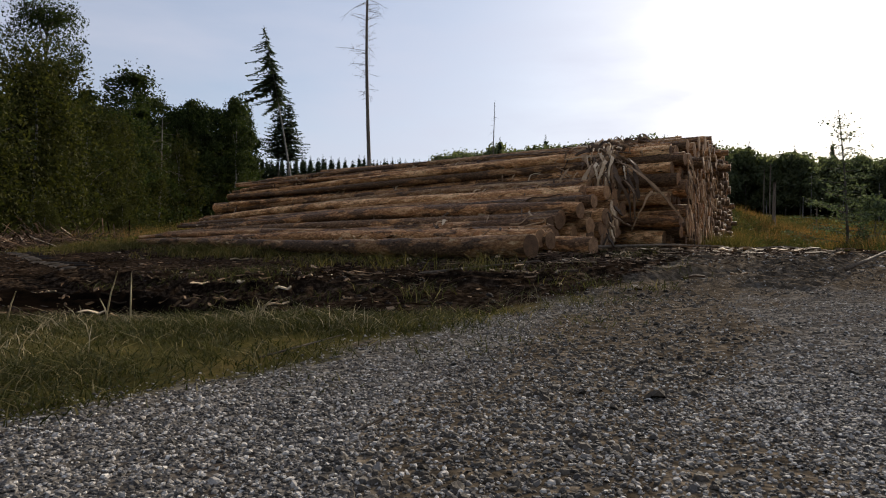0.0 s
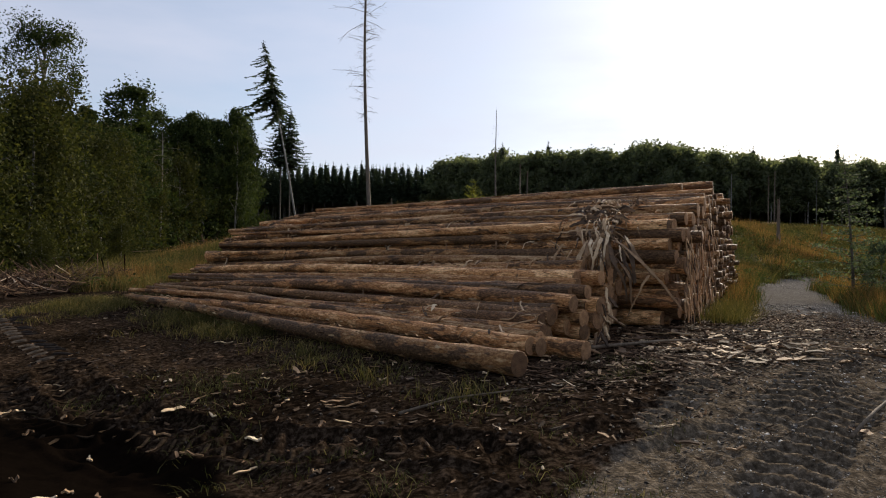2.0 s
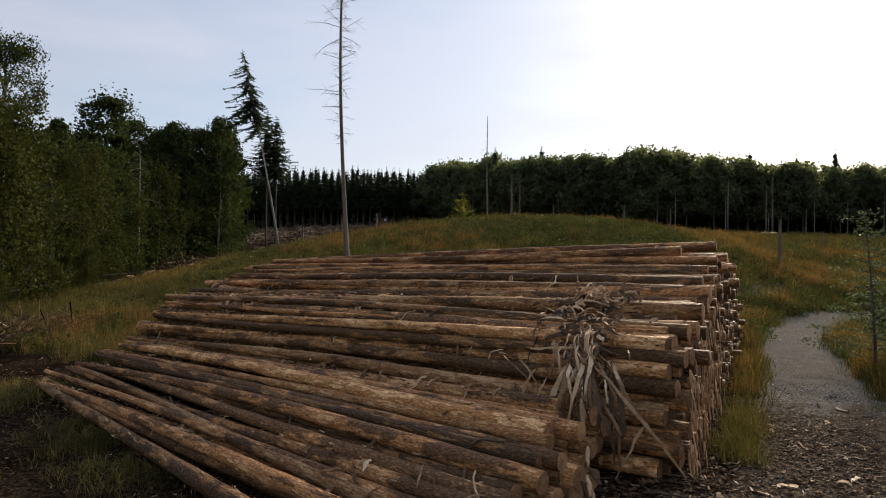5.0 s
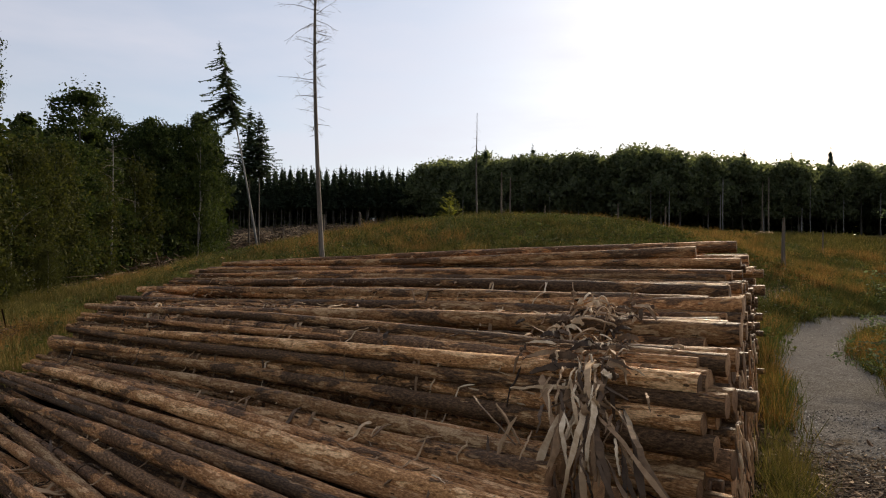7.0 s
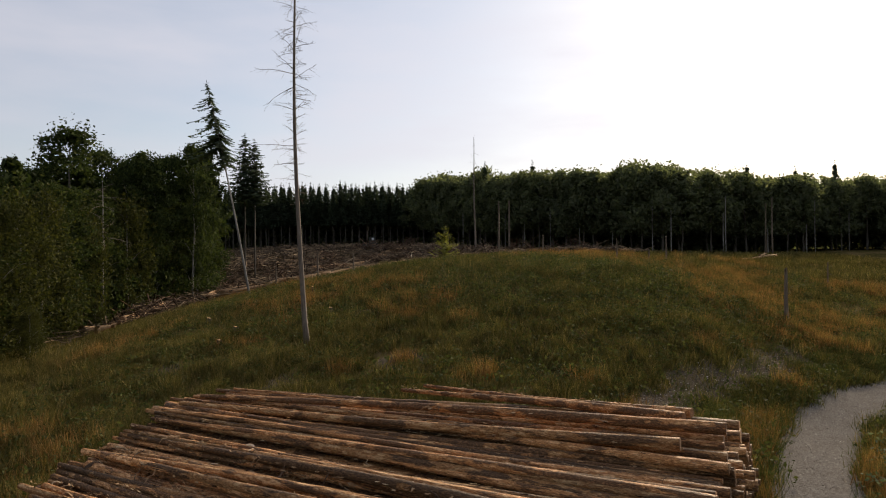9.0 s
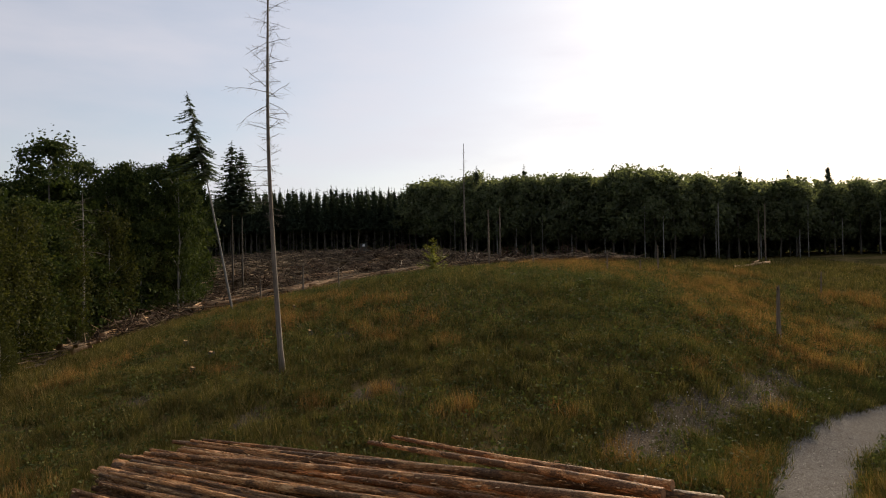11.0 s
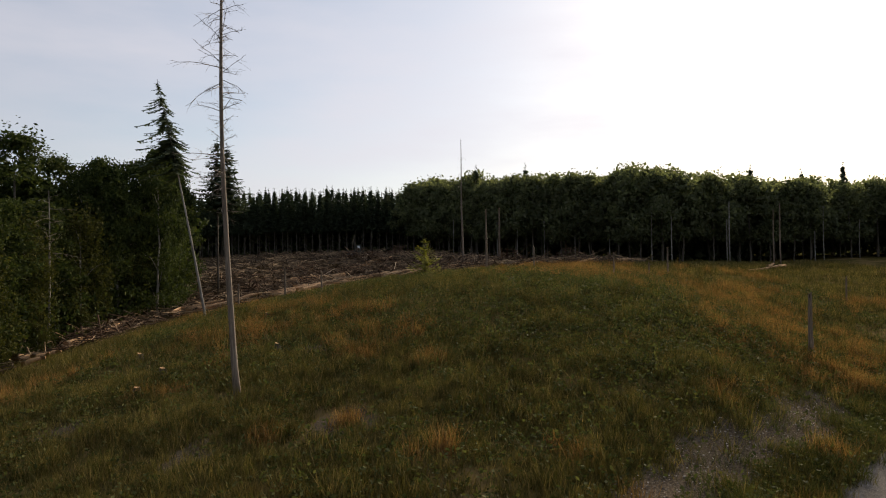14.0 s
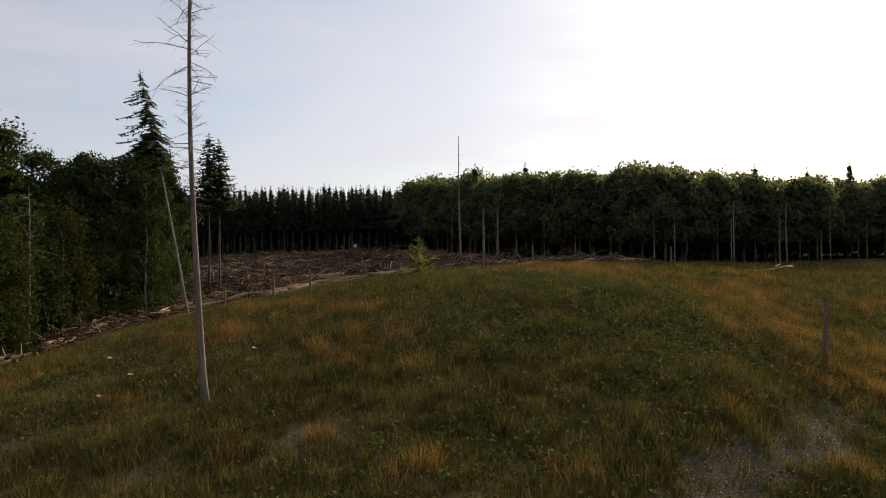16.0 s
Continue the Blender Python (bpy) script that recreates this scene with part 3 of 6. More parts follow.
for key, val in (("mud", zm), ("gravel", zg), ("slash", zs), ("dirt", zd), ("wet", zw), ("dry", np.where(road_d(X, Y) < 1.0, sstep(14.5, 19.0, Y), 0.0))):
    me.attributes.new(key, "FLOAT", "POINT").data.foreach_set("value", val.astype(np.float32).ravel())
tagged(new("ground", me), "rough clearing of grass, dark mud, gravel and felling waste", "ground", kind="structure")


def gz(x, y):
    """Height of the built sheet."""
    x, y = np.asarray(x, float), np.asarray(y, float)
    i, j = np.clip(np.searchsorted(gx, x) - 1, 0, nx - 2), np.clip(np.searchsorted(gy, y) - 1, 0, ny - 2)
    fx, fy = (x - gx[i]) / (gx[i + 1] - gx[i]), (y - gy[j]) / (gy[j + 1] - gy[j])
    return (Z[i, j] * (1 - fx) + Z[i + 1, j] * fx) * (1 - fy) + (Z[i, j + 1] * (1 - fx) + Z[i + 1, j + 1] * fx) * fy


def gz1(x, y):
    return float(gz(np.array([x]), np.array([y]))[0])


# ---- the log pile ----
reseed(11)
LOG_L = 14.4


def log_variant(sides, rings):
    r0, r1 = U(0.175, 0.2), U(0.07, 0.095)
    t = np.linspace(0, 1, rings)
    b1, b2, p1, p2 = U(-0.13, 0.13), U(-0.05, 0.05), U(0, 6), U(0, 6)
    path = np.stack([t * LOG_L, b1 * np.sin(math.pi * t * 1.3 + p1) * 1.4, b2 * np.sin(math.pi * t * 2.1 + p2)], -1)
    path[:, 1:] -= path[:1, 1:]
    rr = (r0 + (r1 - r0) * t) * (1 + 0.035 * rng.standard_normal(rings))
    V, F = tube(path, rr, sides, wob=0.035)
    body = raw_mesh("log", V, F, [BARK], True)
    ends = []
    for i, dx in ((0, -0.006), (rings - 1, 0.006)):
        a = np.arange(16) * math.pi / 8
        rad = rr[i] * 0.985
        ring0 = np.stack([np.full(16, path[i, 0] - dx), path[i, 1] + np.cos(a) * rad, path[i, 2] + np.sin(a) * rad], -1)
        ring1 = ring0 + np.array([2 * dx, 0, 0])
        ring1[:, 1:] = path[i, 1:] + (ring1[:, 1:] - path[i, 1:]) * 0.97
        Vc = np.vstack([ring0, ring1, [path[i] + np.array([2.2 * dx, 0, 0])]])
        q = np.arange(16)
        Fs = np.stack([q, (q + 1) % 16, 16 + (q + 1) % 16, 16 + q], -1)
        q2 = np.arange(0, 16, 2)
        Ft = np.stack([np.full(8, 32), 16 + q2, 16 + (q2 + 1) % 16, 16 + (q2 + 2) % 16], -1)
        ends.append(raw_mesh("cut_end", Vc, np.vstack([Fs, Ft]), [CUT], False))
    return body, ends, (r0, r1)


FINE = [log_variant(14, 34) for _ in range(10)]
COARSE = [log_variant(8, 6) for _ in range(6)]
PEELED = []
for body, ends, rad in COARSE:
    body = body.copy()
    body.materials[0] = PALE
    PEELED.append((body, ends, rad))


def ribbon(path, width, side, thick=0.006, taper=True, twist=0.0, rag=0.0):
    """A thin curling band with two faces and edges."""
    path = np.asarray(path, float)
    n = len(path)
    tan = np.gradient(path, axis=0)
    tan /= np.linalg.norm(tan, axis=1, keepdims=True) + 1e-9
    s = np.cross(tan, np.asarray(side, float))
    tw = np.linspace(0, 1, n)[:, None] * twist
    s = s * np.cos(tw) + np.cross(tan, s) * np.sin(tw)
    s /= np.linalg.norm(s, axis=1, keepdims=True) + 1e-9
    nn = np.cross(s, tan)
    w = np.asarray(width, float) * np.ones(n)
    if taper:
        w = w * np.clip(np.minimum(np.arange(n) + 0.6, n - np.arange(n) - 0.4) / 1.6, 0.25, 1)
    w = w[:, None]
    ra, rb = 1 + rag * U(-1, 1, (n, 1)), 1 + rag * U(-1, 1, (n, 1))
    A, B = path - s * w / 2 * ra + nn * thick * 2, path + s * w / 2 * rb + nn * thick * 2
    Cc, D = path + s * w * 0.4 - nn * thick, path - s * w * 0.4 - nn * thick
    V = np.stack([A, B, Cc, D], 1).reshape(-1, 3)
    F = []
    for i in range(n - 1):
        for a in range(4):
            F.append((i * 4 + a, i * 4 + (a + 1) % 4, i * 4 + 4 + (a + 1) % 4, i * 4 + 4 + a))
    F += [(3, 2, 1, 0), (n * 4 - 4, n * 4 - 3, n * 4 - 2, n * 4 - 1)]
    return V, np.array(F)


STRIPS = []
for k in range(14):
    a0, a1 = radians(U(100, 150)), radians(U(-10, 45))
    a = np.linspace(a0, a1, 6)
    R0 = 0.18
    p = np.stack([np.linspace(0, U(-0.25, 0.25), 6), -np.cos(a) * R0 * 1.02, np.sin(a) * R0 * 1.02], -1)
    tail = [p[-1] + np.array([U(-0.08, 0.08) * i, -0.02 * i + U(-0.03, 0.03), -U(0.03, 0.075) * i]) for i in range(1, int(U(2, 5)))]
    head = [p[0] + np.array([U(-0.06, 0.06) * i, U(0.01, 0.04) * i, U(0.0, 0.035) * i]) for i in range(int(U(1, 3)), 0, -1)]
    pp = np.vstack([head, p, tail])
    pp[:, 1] *= -1
    STRIPS.append(raw_mesh("bark_strip", *ribbon(pp, U(0.02, 0.06) * U(0.6, 1.2, len(pp)), (1, 0.1, 0), 0.003), [STRIP if k % 3 else STRIP_P], False))


def flake_mesh(n):
    """Small torn bits of bark standing off a log's surface."""
    x, a = U(0.1, LOG_L - 0.1, n), U(0, 2 * math.pi, n)
    rad = (0.18 - 0.08 * x / LOG_L) * U(0.97, 1.04, n)
    ln, wd, up = U(0.04, 0.16, n), U(0.012, 0.045, n), U(0.01, 0.055, n)
    sg = np.where(rng.random(n) < 0.5, -1.0, 1.0)
    rows = []
    for t, w, h in ((0.0, 0.8, 0.0), (0.55, 1.0, 0.3), (1.0, 0.35, 1.0)):
        for sd in (-0.5, 0.5):
            aa, rr = a + sd * w * wd / rad, rad + h * up
            rows.append(np.stack([x + sg * t * ln, np.cos(aa) * rr, np.sin(aa) * rr], -1))
    V = np.stack(rows, 1).reshape(-1, 3)
    F = (np.arange(n)[:, None, None] * 6 + np.array([(0, 1, 3, 2), (2, 3, 5, 4)])[None]).reshape(-1, 4)
    return raw_mesh("loose_bark", V, F, [FLAKE])


FLAKES = [flake_mesh(300) for _ in range(5)]


LAID = []


def lay_log(kit, R, L, dia, label, group, strips=0, name="log"):
    """A log from its end R to its end L."""
    body, ends, (r0, r1) = kit
    R, L = Vector(R), Vector(L)
    flip = rng.random() < 0.07
    if flip:
        R, L = L, R
    x = (L - R)
    ln = x.length
    x.normalize()
    y = Vector((0, 0, 1)).cross(x).normalized()
    z = x.cross(y)
    roll = U(0, 6.28)
    s = dia / (r0 + r1)
    base = Matrix((x, y, z)).transposed().to_4x4()
    ob = new(name, body)
    ob.matrix_world = Matrix.Translation(R) @ base @ Matrix.Rotation(roll, 4, "X") @ Matrix.Diagonal((ln / LOG_L, s, s, 1))
    tagged(ob, label, "log", group)
    if strips:
        LAID.append((*R, *L, r0 * s, r1 * s))
    for e in ends:
        part("cut_end", e, ob, "sawn pale brown end grain")
    if strips:
        tagged(part("loose_bark", FLAKES[int(U(0, 5))], ob), "torn bits of loose bark", kind="stuff")
    for _ in range(strips):
        sx = U(0.6, LOG_L - 0.6)
        rad = r0 + (r1 - r0) * sx / LOG_L
        f = rad / 0.18
        up = -1.0 if flip else 1.0
        part("bark_strip", STRIPS[int(U(0, len(STRIPS)))], ob, "", Matrix.Translation((sx, 0, 0)) @ Matrix.Rotation(-roll + U(-0.25, 0.25), 4, "X") @ Matrix.Rotation(0 if up > 0 else math.pi, 4, "Z") @ Matrix.Diagonal((1, f, f, 1)))
    return ob


def R_main(v):
    return np.array([4.4 + 0.455 * v, 11.9 + 0.891 * v])


def L_main(v):
    v = v + 1.2 * (1 - float(sstep(0.0, 3.0, v)))
    return np.array([-8.2 + 0.38 * v, 20.0 + 0.709 * v])


TOP_V, TOP_H = [0, 0.9, 4.2, 8.8, 10.6, 13.0, 15.8], [1.75, 2.15, 2.65, 3.3, 3.1, 1.9, 0.45]
slots = []
for k in range(18):
    v = 0.08 + 0.035 * k + U(0, 0.1) + (0.17 if k % 2 else 0)
    while v < 15.8:
        d = float(np.clip(rng.normal(0.198 - 0.045 * float(sstep(3, 9, v)), 0.034), 0.12, 0.29))
        h = 0.13 + 0.192 * k
        top = float(np.interp(v, TOP_V, TOP_H))
        if h + 0.1 <= top:
            if top - h < 0.3 and rng.random() < 0.16:
                v += d
                continue
            slots.append((k, v + d / 2, h, d, top - h < 0.46 or v < 0.42 + 0.05 * k))
        v += d * U(1.06, 1.3)
made = []
for k, v, h, d, skin in slots:
    e1, e2 = U(-0.12, 0.34), U(-0.8, 0.3)
    e2 += 0.8 * float(sstep(4, 8, v)) - 0.55 * max(0.0, h - 0.9) * (1 - float(sstep(1.5, 3.5, v)))
    if rng.random() < 0.06:
        e1 += U(-0.3, 0.5)
    r, l = R_main(v + U(-0.1, 0.1)), L_main(v + 0.3 * h + (rng.normal(0, 0.3) if skin else 0))
    u = (l - r) / np.linalg.norm(l - r)
    r, l = r + u * e1, l + u * e2
    zr, zl = max(hz(*r) + d / 2 - 0.05, 1.15 + 0.028 * v) + h, max(hz(*l) + 0.05, 1.2 + 0.035 * v) + h * (0.88 - 0.12 * float(sstep(6, 11, v)))
    zr, zl = zr + (U(-0.05, 0.06) if skin else 0), zl + (U(-0.07, 0.08) if skin else 0)
    made.append(((*r, zr), (*l, zl), d, skin, v + 0.0))
made.sort(key=lambda q: (not q[3], abs(q[4] - 3)))
rest = []
for n_log, (r, l, d, skin, v) in enumerate(made):
    if n_log < 285:
        lay_log(FINE[int(U(0, 10))] if skin else COARSE[int(U(0, 6))], r, l, d, "long spruce log with peeling brown bark, stacked in the pile" if skin else "spruce log inside the pile, its sawn end showing", "logs of the pile",
                int(U(1, 3.6)) if skin else 0)
    else:
        rest.append((r, l, d))
if rest:
    V, F = merge([tube(np.linspace(r, l, 4), np.array([0.6, 0.55, 0.5, 0.42]) * d, 9) for r, l, d in rest])
    idx = np.concatenate([np.r_[np.zeros(27, int), np.ones(10, int)] for _ in rest])
    tagged(new("stacked_logs", raw_mesh("stacked_logs", V, F, [BARK, CUT], True, idx)), "inner logs of the long pile, brown bark", "logs", kind="stuff")

for r, l, d in (((8.35, 20.2, 4.78), (-4.6, 26.3, 4.28), 0.2), ((7.9, 21.3, 4.74), (1.3, 27.4, 4.28), 0.18), ((8.3, 21.9, 4.7), (2.0, 27.7, 4.28), 0.17), ((7.2, 19.6, 4.64), (-4.9, 25.6, 4.26), 0.19)):
    lay_log(FINE[int(U(0, 10))], r, l, d, "spruce log lying askew on top of the pile", "logs of the pile", 4)

# lower stack before the main one: its sloping front, log by log, and what lies under it
FRONT = [((1.26, 8.62), 1.02, (-9.08, 19.05), 0.25), ((2.33, 9.62), 1.06, (-9.1, 19.35), 0.24)]
for k in range(17):
    f = k / 16
    w = f + U(-0.012, 0.012)
    r = np.array([1.5 + 1.65 * w, 9.35 + 3.05 * w]) + np.array([0.7, -0.7]) * rng.normal(0, 0.16)
    zr = float(np.interp(f, [0, 0.16, 0.42, 0.52, 1.0], [1.12, 1.26, 1.66, 1.88, 2.34])) + U(-0.05, 0.05)
    l = (float(np.interp(f, [0, 0.5, 1.0], [-9.05, -8.4, -6.9])) + rng.normal(0, 0.2), float(np.interp(f, [0, 0.5, 1.0], [19.6, 20.5, 20.95])))
    FRONT.append((tuple(r), zr, l, U(0.155, 0.23)))
for k, (r, zr, l, d) in enumerate(FRONT):
    g = gz1(*r)
    up = max(zr - g - d * 0.6, 0.0)
    lay_log(FINE[k % 10], (*r, max(zr, g + d * 0.6)), (*l, gz1(*l) + 0.09 + up * 0.72), d, "long spruce log lying on the mud before the pile" if k < 2 else "long spruce log with peeling bark, in the low front stack", "logs of the front stack", int(U(3, 6)))
    z, n = zr - 0.25, 0
    while z > g + 0.12 and k > 3:
        n += 1
        dd = U(0.17, 0.24)
        q, e = np.array(r) + np.array([0.35, 0.25]) * U(-0.3, 1.0), np.array(l) + np.array([0.5, 0.3]) * n * U(0.4, 1)
        lay_log(COARSE[int(U(0, 6))], (*q, z), (*e, gz1(*e) + 0.05 + max(z - g, 0) * 0.6), dd, "spruce log inside the low front stack, its sawn end showing", "logs of the front stack")
        z -= 0.21

# bark peelings that hang over the front of the pile
reseed(19)
heap = tagged(new("bark_peelings"), "tangle of grey and brown bark strips hanging over the stacked logs", "bark")
al, inw = np.array([-0.84, 0.54]), np.array([0.3, 0.954])
heap.location = (3.0, 12.0, 1.1)
FACE_U, FACE_D, FACE_Z = [0, 1.1, 1.6, 2.5, 4.7, 6.2], [0.0, 0.12, 0.45, 1.25, 3.3, 4.7], [0.05, 1.1, 1.5, 1.98, 2.55, 2.72]


def drape(u, s, off):
    """Places on the pile's front, u metres up along it and s metres along the logs."""
    d, z = np.interp(u, FACE_U, FACE_D), np.interp(u, FACE_U, FACE_Z)
    return np.column_stack([al[0] * s + inw[0] * (d - off), al[1] * s + inw[1] * (d - off), z + off * 0.6])


def peeling(u0, s0, ln, drift, wide, m, lie=0.0, sag=0.05):
    t = np.linspace(0, 1, 14)
    u = np.clip(u0 - ln * t * (1 - lie), 0.02, 6.2)
    kink = U(0.25, 0.8)
    s1 = s0 + drift * ln * t + rng.normal(0, 0.22) * ln * np.maximum(t - kink, 0) + np.cumsum(rng.normal(0, 0.007, 14))
    off = 0.07 + sag * np.sin(3.1 * t) + 0.06 * t * U(-0.5, 1) + np.cumsum(rng.normal(0, 0.007, 14))
    wd = wide * U(0.85, 1.15, 14) * np.interp(t, [0, U(0.2, 0.5), U(0.55, 0.8), 1], [U(0.5, 1), 1.1, U(0.6, 1.1), U(0.25, 0.8)])
    V, F = ribbon(drape(u, s1, np.maximum(off, 0.05)), wd, (U(-0.6, 0.6), -1 + U(-0.5, 0.5), U(0.1, 0.8)), U(0.003, 0.008), True, U(-0.9, 0.9), 0.4)
    part("bark_strip", raw_mesh("bark_strip", V, F, [m], False), heap)


for k in range(66):
    u0 = float(np.clip(rng.normal(2.25, 0.6), 0.8, 3.6))
    spread = 0.16 + 0.07 * max(0.0, 2.6 - u0)
    peeling(u0, rng.normal(0, spread), U(0.25, 0.6) if k % 3 else U(0.7, 1.3), rng.normal(0, 0.22), U(0.015, 0.035) if k % 3 else U(0.04, 0.085), STRIP_P if k % 2 == 0 else STRIP, 0.0, U(0.02, 0.14))
for k in range(80):
    peeling(U(1.9, 3.4) if k % 2 else U(3.0, 5.6), rng.normal(0, 0.34), U(0.15, 0.5), rng.normal(0, 0.9), U(0.025, 0.09), STRIP_P if k % 3 == 0 else STRIP, U(0.2, 0.9), U(0.0, 0.12))
for k in range(10):
    peeling(U(1.0, 2.0), rng.normal(0, 0.6), U(0.4, 0.9), rng.normal(0, 0.5), U(0.02, 0.045), STRIP)
# the longest straps
for u0, s0, ln, drift, wide in ((1.9, -0.2, 1.5, -0.78, 0.055), (1.5, -0.15, 1.1, -0.5, 0.04), (1.35, -0.35, 1.0, -0.5, 0.045), (1.3, 0.2, 0.7, 1.1, 0.045), (2.0, -0.05, 1.2, 0.05, 0.06), (1.0, -0.95, 0.8, 0.3, 0.05)):
    peeling(u0, s0, ln, drift, wide, STRIP_P, 0.0, 0.16)

# long shreds of bark lying over the logs of the pile
LOGS = np.array(LAID)


def pile_top(x, y):
    """Height of the uppermost log at a place, or None beside the pile."""
    a, d = LOGS[:, :2], LOGS[:, 3:5] - LOGS[:, :2]
    t = ((x - a[:, 0]) * d[:, 0] + (y - a[:, 1]) * d[:, 1]) / (d ** 2).sum(1)
    off = np.abs((x - a[:, 0]) * d[:, 1] - (y - a[:, 1]) * d[:, 0]) / np.hypot(d[:, 0], d[:, 1])
    rad = LOGS[:, 6] + (LOGS[:, 7] - LOGS[:, 6]) * t
    ok = (t > 0) & (t < 1) & (off < rad)
    if not ok.any():
        return None
    z = LOGS[:, 2] + (LOGS[:, 5] - LOGS[:, 2]) * t + np.sqrt(np.maximum(rad ** 2 - off ** 2, 0))
    return float(z[ok].max())


# torn bark piled on the logs above the hanging strips
for k in range(110):
    d, w = U(0.7, 4.6), rng.normal(0, 0.38)
    x, y = heap.location.x + inw[0] * d + al[0] * w, heap.location.y + inw[1] * d + al[1] * w
    a, ln = U(0, 6.28), U(0.12, 0.5)
    q = []
    for j in np.linspace(0, 1, 8):
        px, py = x + ln * j * math.cos(a), y + ln * j * math.sin(a)
        q.append((px, py, pile_top(px, py) or 0.0))
    q = np.array(q)
    if q[:, 2].min() < 1.5:
        continue
    q[:, 2] = 0.5 * q[:, 2] + 0.5 * q[:, 2].max() + 0.015 + U(0.0, 0.14) * np.sin(np.linspace(0, math.pi, 8)) + U(0, 0.14) * np.linspace(0, 1, 8)
    V, F = ribbon(q - np.array(heap.location), U(0.015, 0.055), (U(-0.8, 0.8), U(-0.8, 0.8), 1.0), U(0.003, 0.006), True, U(-0.9, 0.9), 0.45)
    part("bark_strip", raw_mesh("bark_strip", V, F, [STRIP_P if k % 3 else STRIP], False), heap)

n_shred = 0
for _ in range(900):
    f, w = U(0.02, 0.95), U(0, 1) ** 1.4
    x, y = (1.9 + 3.0 * w) * (1 - f) + (-8.7 + 3.4 * w) * f, (9.2 + 8.5 * w) * (1 - f) + (19.6 + 5.5 * w) * f
    a = math.atan2(-0.85, -0.5) + rng.normal(0, 0.5) if rng.random() < 0.75 else U(0, 6.28)
    ln = U(0.25, 0.6) if rng.random() < 0.7 else U(0.6, 1.2)
    turn = rng.normal(0, 0.9)
    pts = []
    for k in range(int(ln / 0.07) + 3):
        z = pile_top(x, y)
        if z is None:
            break
        pts.append((x, y, z))
        x, y = x + 0.07 * math.cos(a), y + 0.07 * math.sin(a)
        a += turn * 0.07 + rng.normal(0, 0.07)
    if len(pts) < 5:
        continue
    q = np.array(pts)
    zz = np.convolve(np.pad(q[:, 2], 2, mode="edge"), [0.15, 0.2, 0.3, 0.2, 0.15], "valid")
    q[:, 2] = np.maximum(q[:, 2], zz) + 0.012 + np.abs(np.cumsum(rng.normal(0, 0.006, len(q))))
    V, F = ribbon(q, U(0.018, 0.06) * U(0.5, 1.3, len(q)), (U(-0.25, 0.25), U(-0.25, 0.25), 1.0), U(0.003, 0.006), True, U(-0.9, 0.9), 0.4)
    tagged(new("bark_shred", raw_mesh("bark_shred", V, F, [STRIP if n_shred % 3 else STRIP_P], False)), "long shred of loose bark lying across the stacked logs", "bark", "bark shreds on the pile")
    n_shred += 1
    if n_shred == 170:
        break

# slivers of bark and wood that hang down before the sawn ends
fr = tagged(new("hanging_slivers"), "pale and brown slivers of bark hanging before the sawn log ends", "bark")
fr.location = (*R_main(0.0), 1.1)
eo = np.array([0.87, -0.49])
ea = np.array([0.455, 0.891])
for k in range(170):
    v = 0.1 + 5.5 * U(0, 1) ** 1.7
    z0 = U(0.3, min(2.3, 1.7 + 0.25 * v))
    ln = U(0.12, 0.42)
    t = np.linspace(0, 1, 4)
    q = np.column_stack([ea * v + eo * (0.12 + 0.12 * U(0, 1)) + t[:, None] * ea * rng.normal(0, 0.09) * ln + eo * (U(0, 0.05) * t)[:, None], np.maximum(z0 - ln * t, 0.02)])
    V, F = ribbon(q, U(0.018, 0.045) * np.array([0.7, 1.0, 1.0, 0.5]), (eo[0] + U(-0.4, 0.4), eo[1] + U(-0.4, 0.4), 0), U(0.003, 0.006), True, U(-0.2, 0.2))
    part("sliver", raw_mesh("sliver", V, F, [PALE if k % 3 else STRIP], False), fr)
for k in range(26):
    v = U(-1.7, 0.5)
    q0 = np.array([2.85 + 0.24 * v, 11.75 + 0.95 * v]) - R_main(0.0) + np.array([0.2, -0.12]) * U(0.6, 1.6)
    z0, ln = U(0.15, 0.55) + 0.5 * max(0.0, v + 1.5) * U(0, 1), U(0.22, 0.5)
    t = np.linspace(0, 1, 6)
    q = np.column_stack([q0 + np.outer(t, rng.normal(0, 0.12, 2)), np.maximum(z0 - ln * 0.7 * t, -0.35)]) + rng.normal(0, 0.008, (6, 3))
    V, F = ribbon(q, U(0.04, 0.1) * np.sin(0.3 + 2.6 * t), (0.85 + U(-0.3, 0.3), -0.5 + U(-0.3, 0.3), 0), 0.008, True, U(-0.5, 0.5))
    part("bark_slab", raw_mesh("bark_slab", V, F, [STRIP], False), fr)

# ---- trees ----
reseed(12)


def clumps(n, lo, hi, rad, top=0.35):
    """Centres and sizes of the leaf clumps of a crown between the heights lo and hi."""
    zz = lo + (hi - lo) * U(0, 1, n) ** 0.85
    t = (zz - lo) / (hi - lo)
    prof = np.sqrt(np.clip(1 - (2 * np.abs(t - 0.42) / 1.25) ** 2, 0.06, 1)) * (1 - top * t)
    a, rr = U(0, 2 * math.pi, n), rad * prof * np.sqrt(U(0.1, 1, n))
    rr = rr * U(0.85, 1.3, n)
    return np.stack([np.cos(a) * rr, np.sin(a) * rr, zz], -1), np.clip(np.exp(rng.normal(-0.15, 0.4, n)), 0.35, 1.6) * rad * 0.29


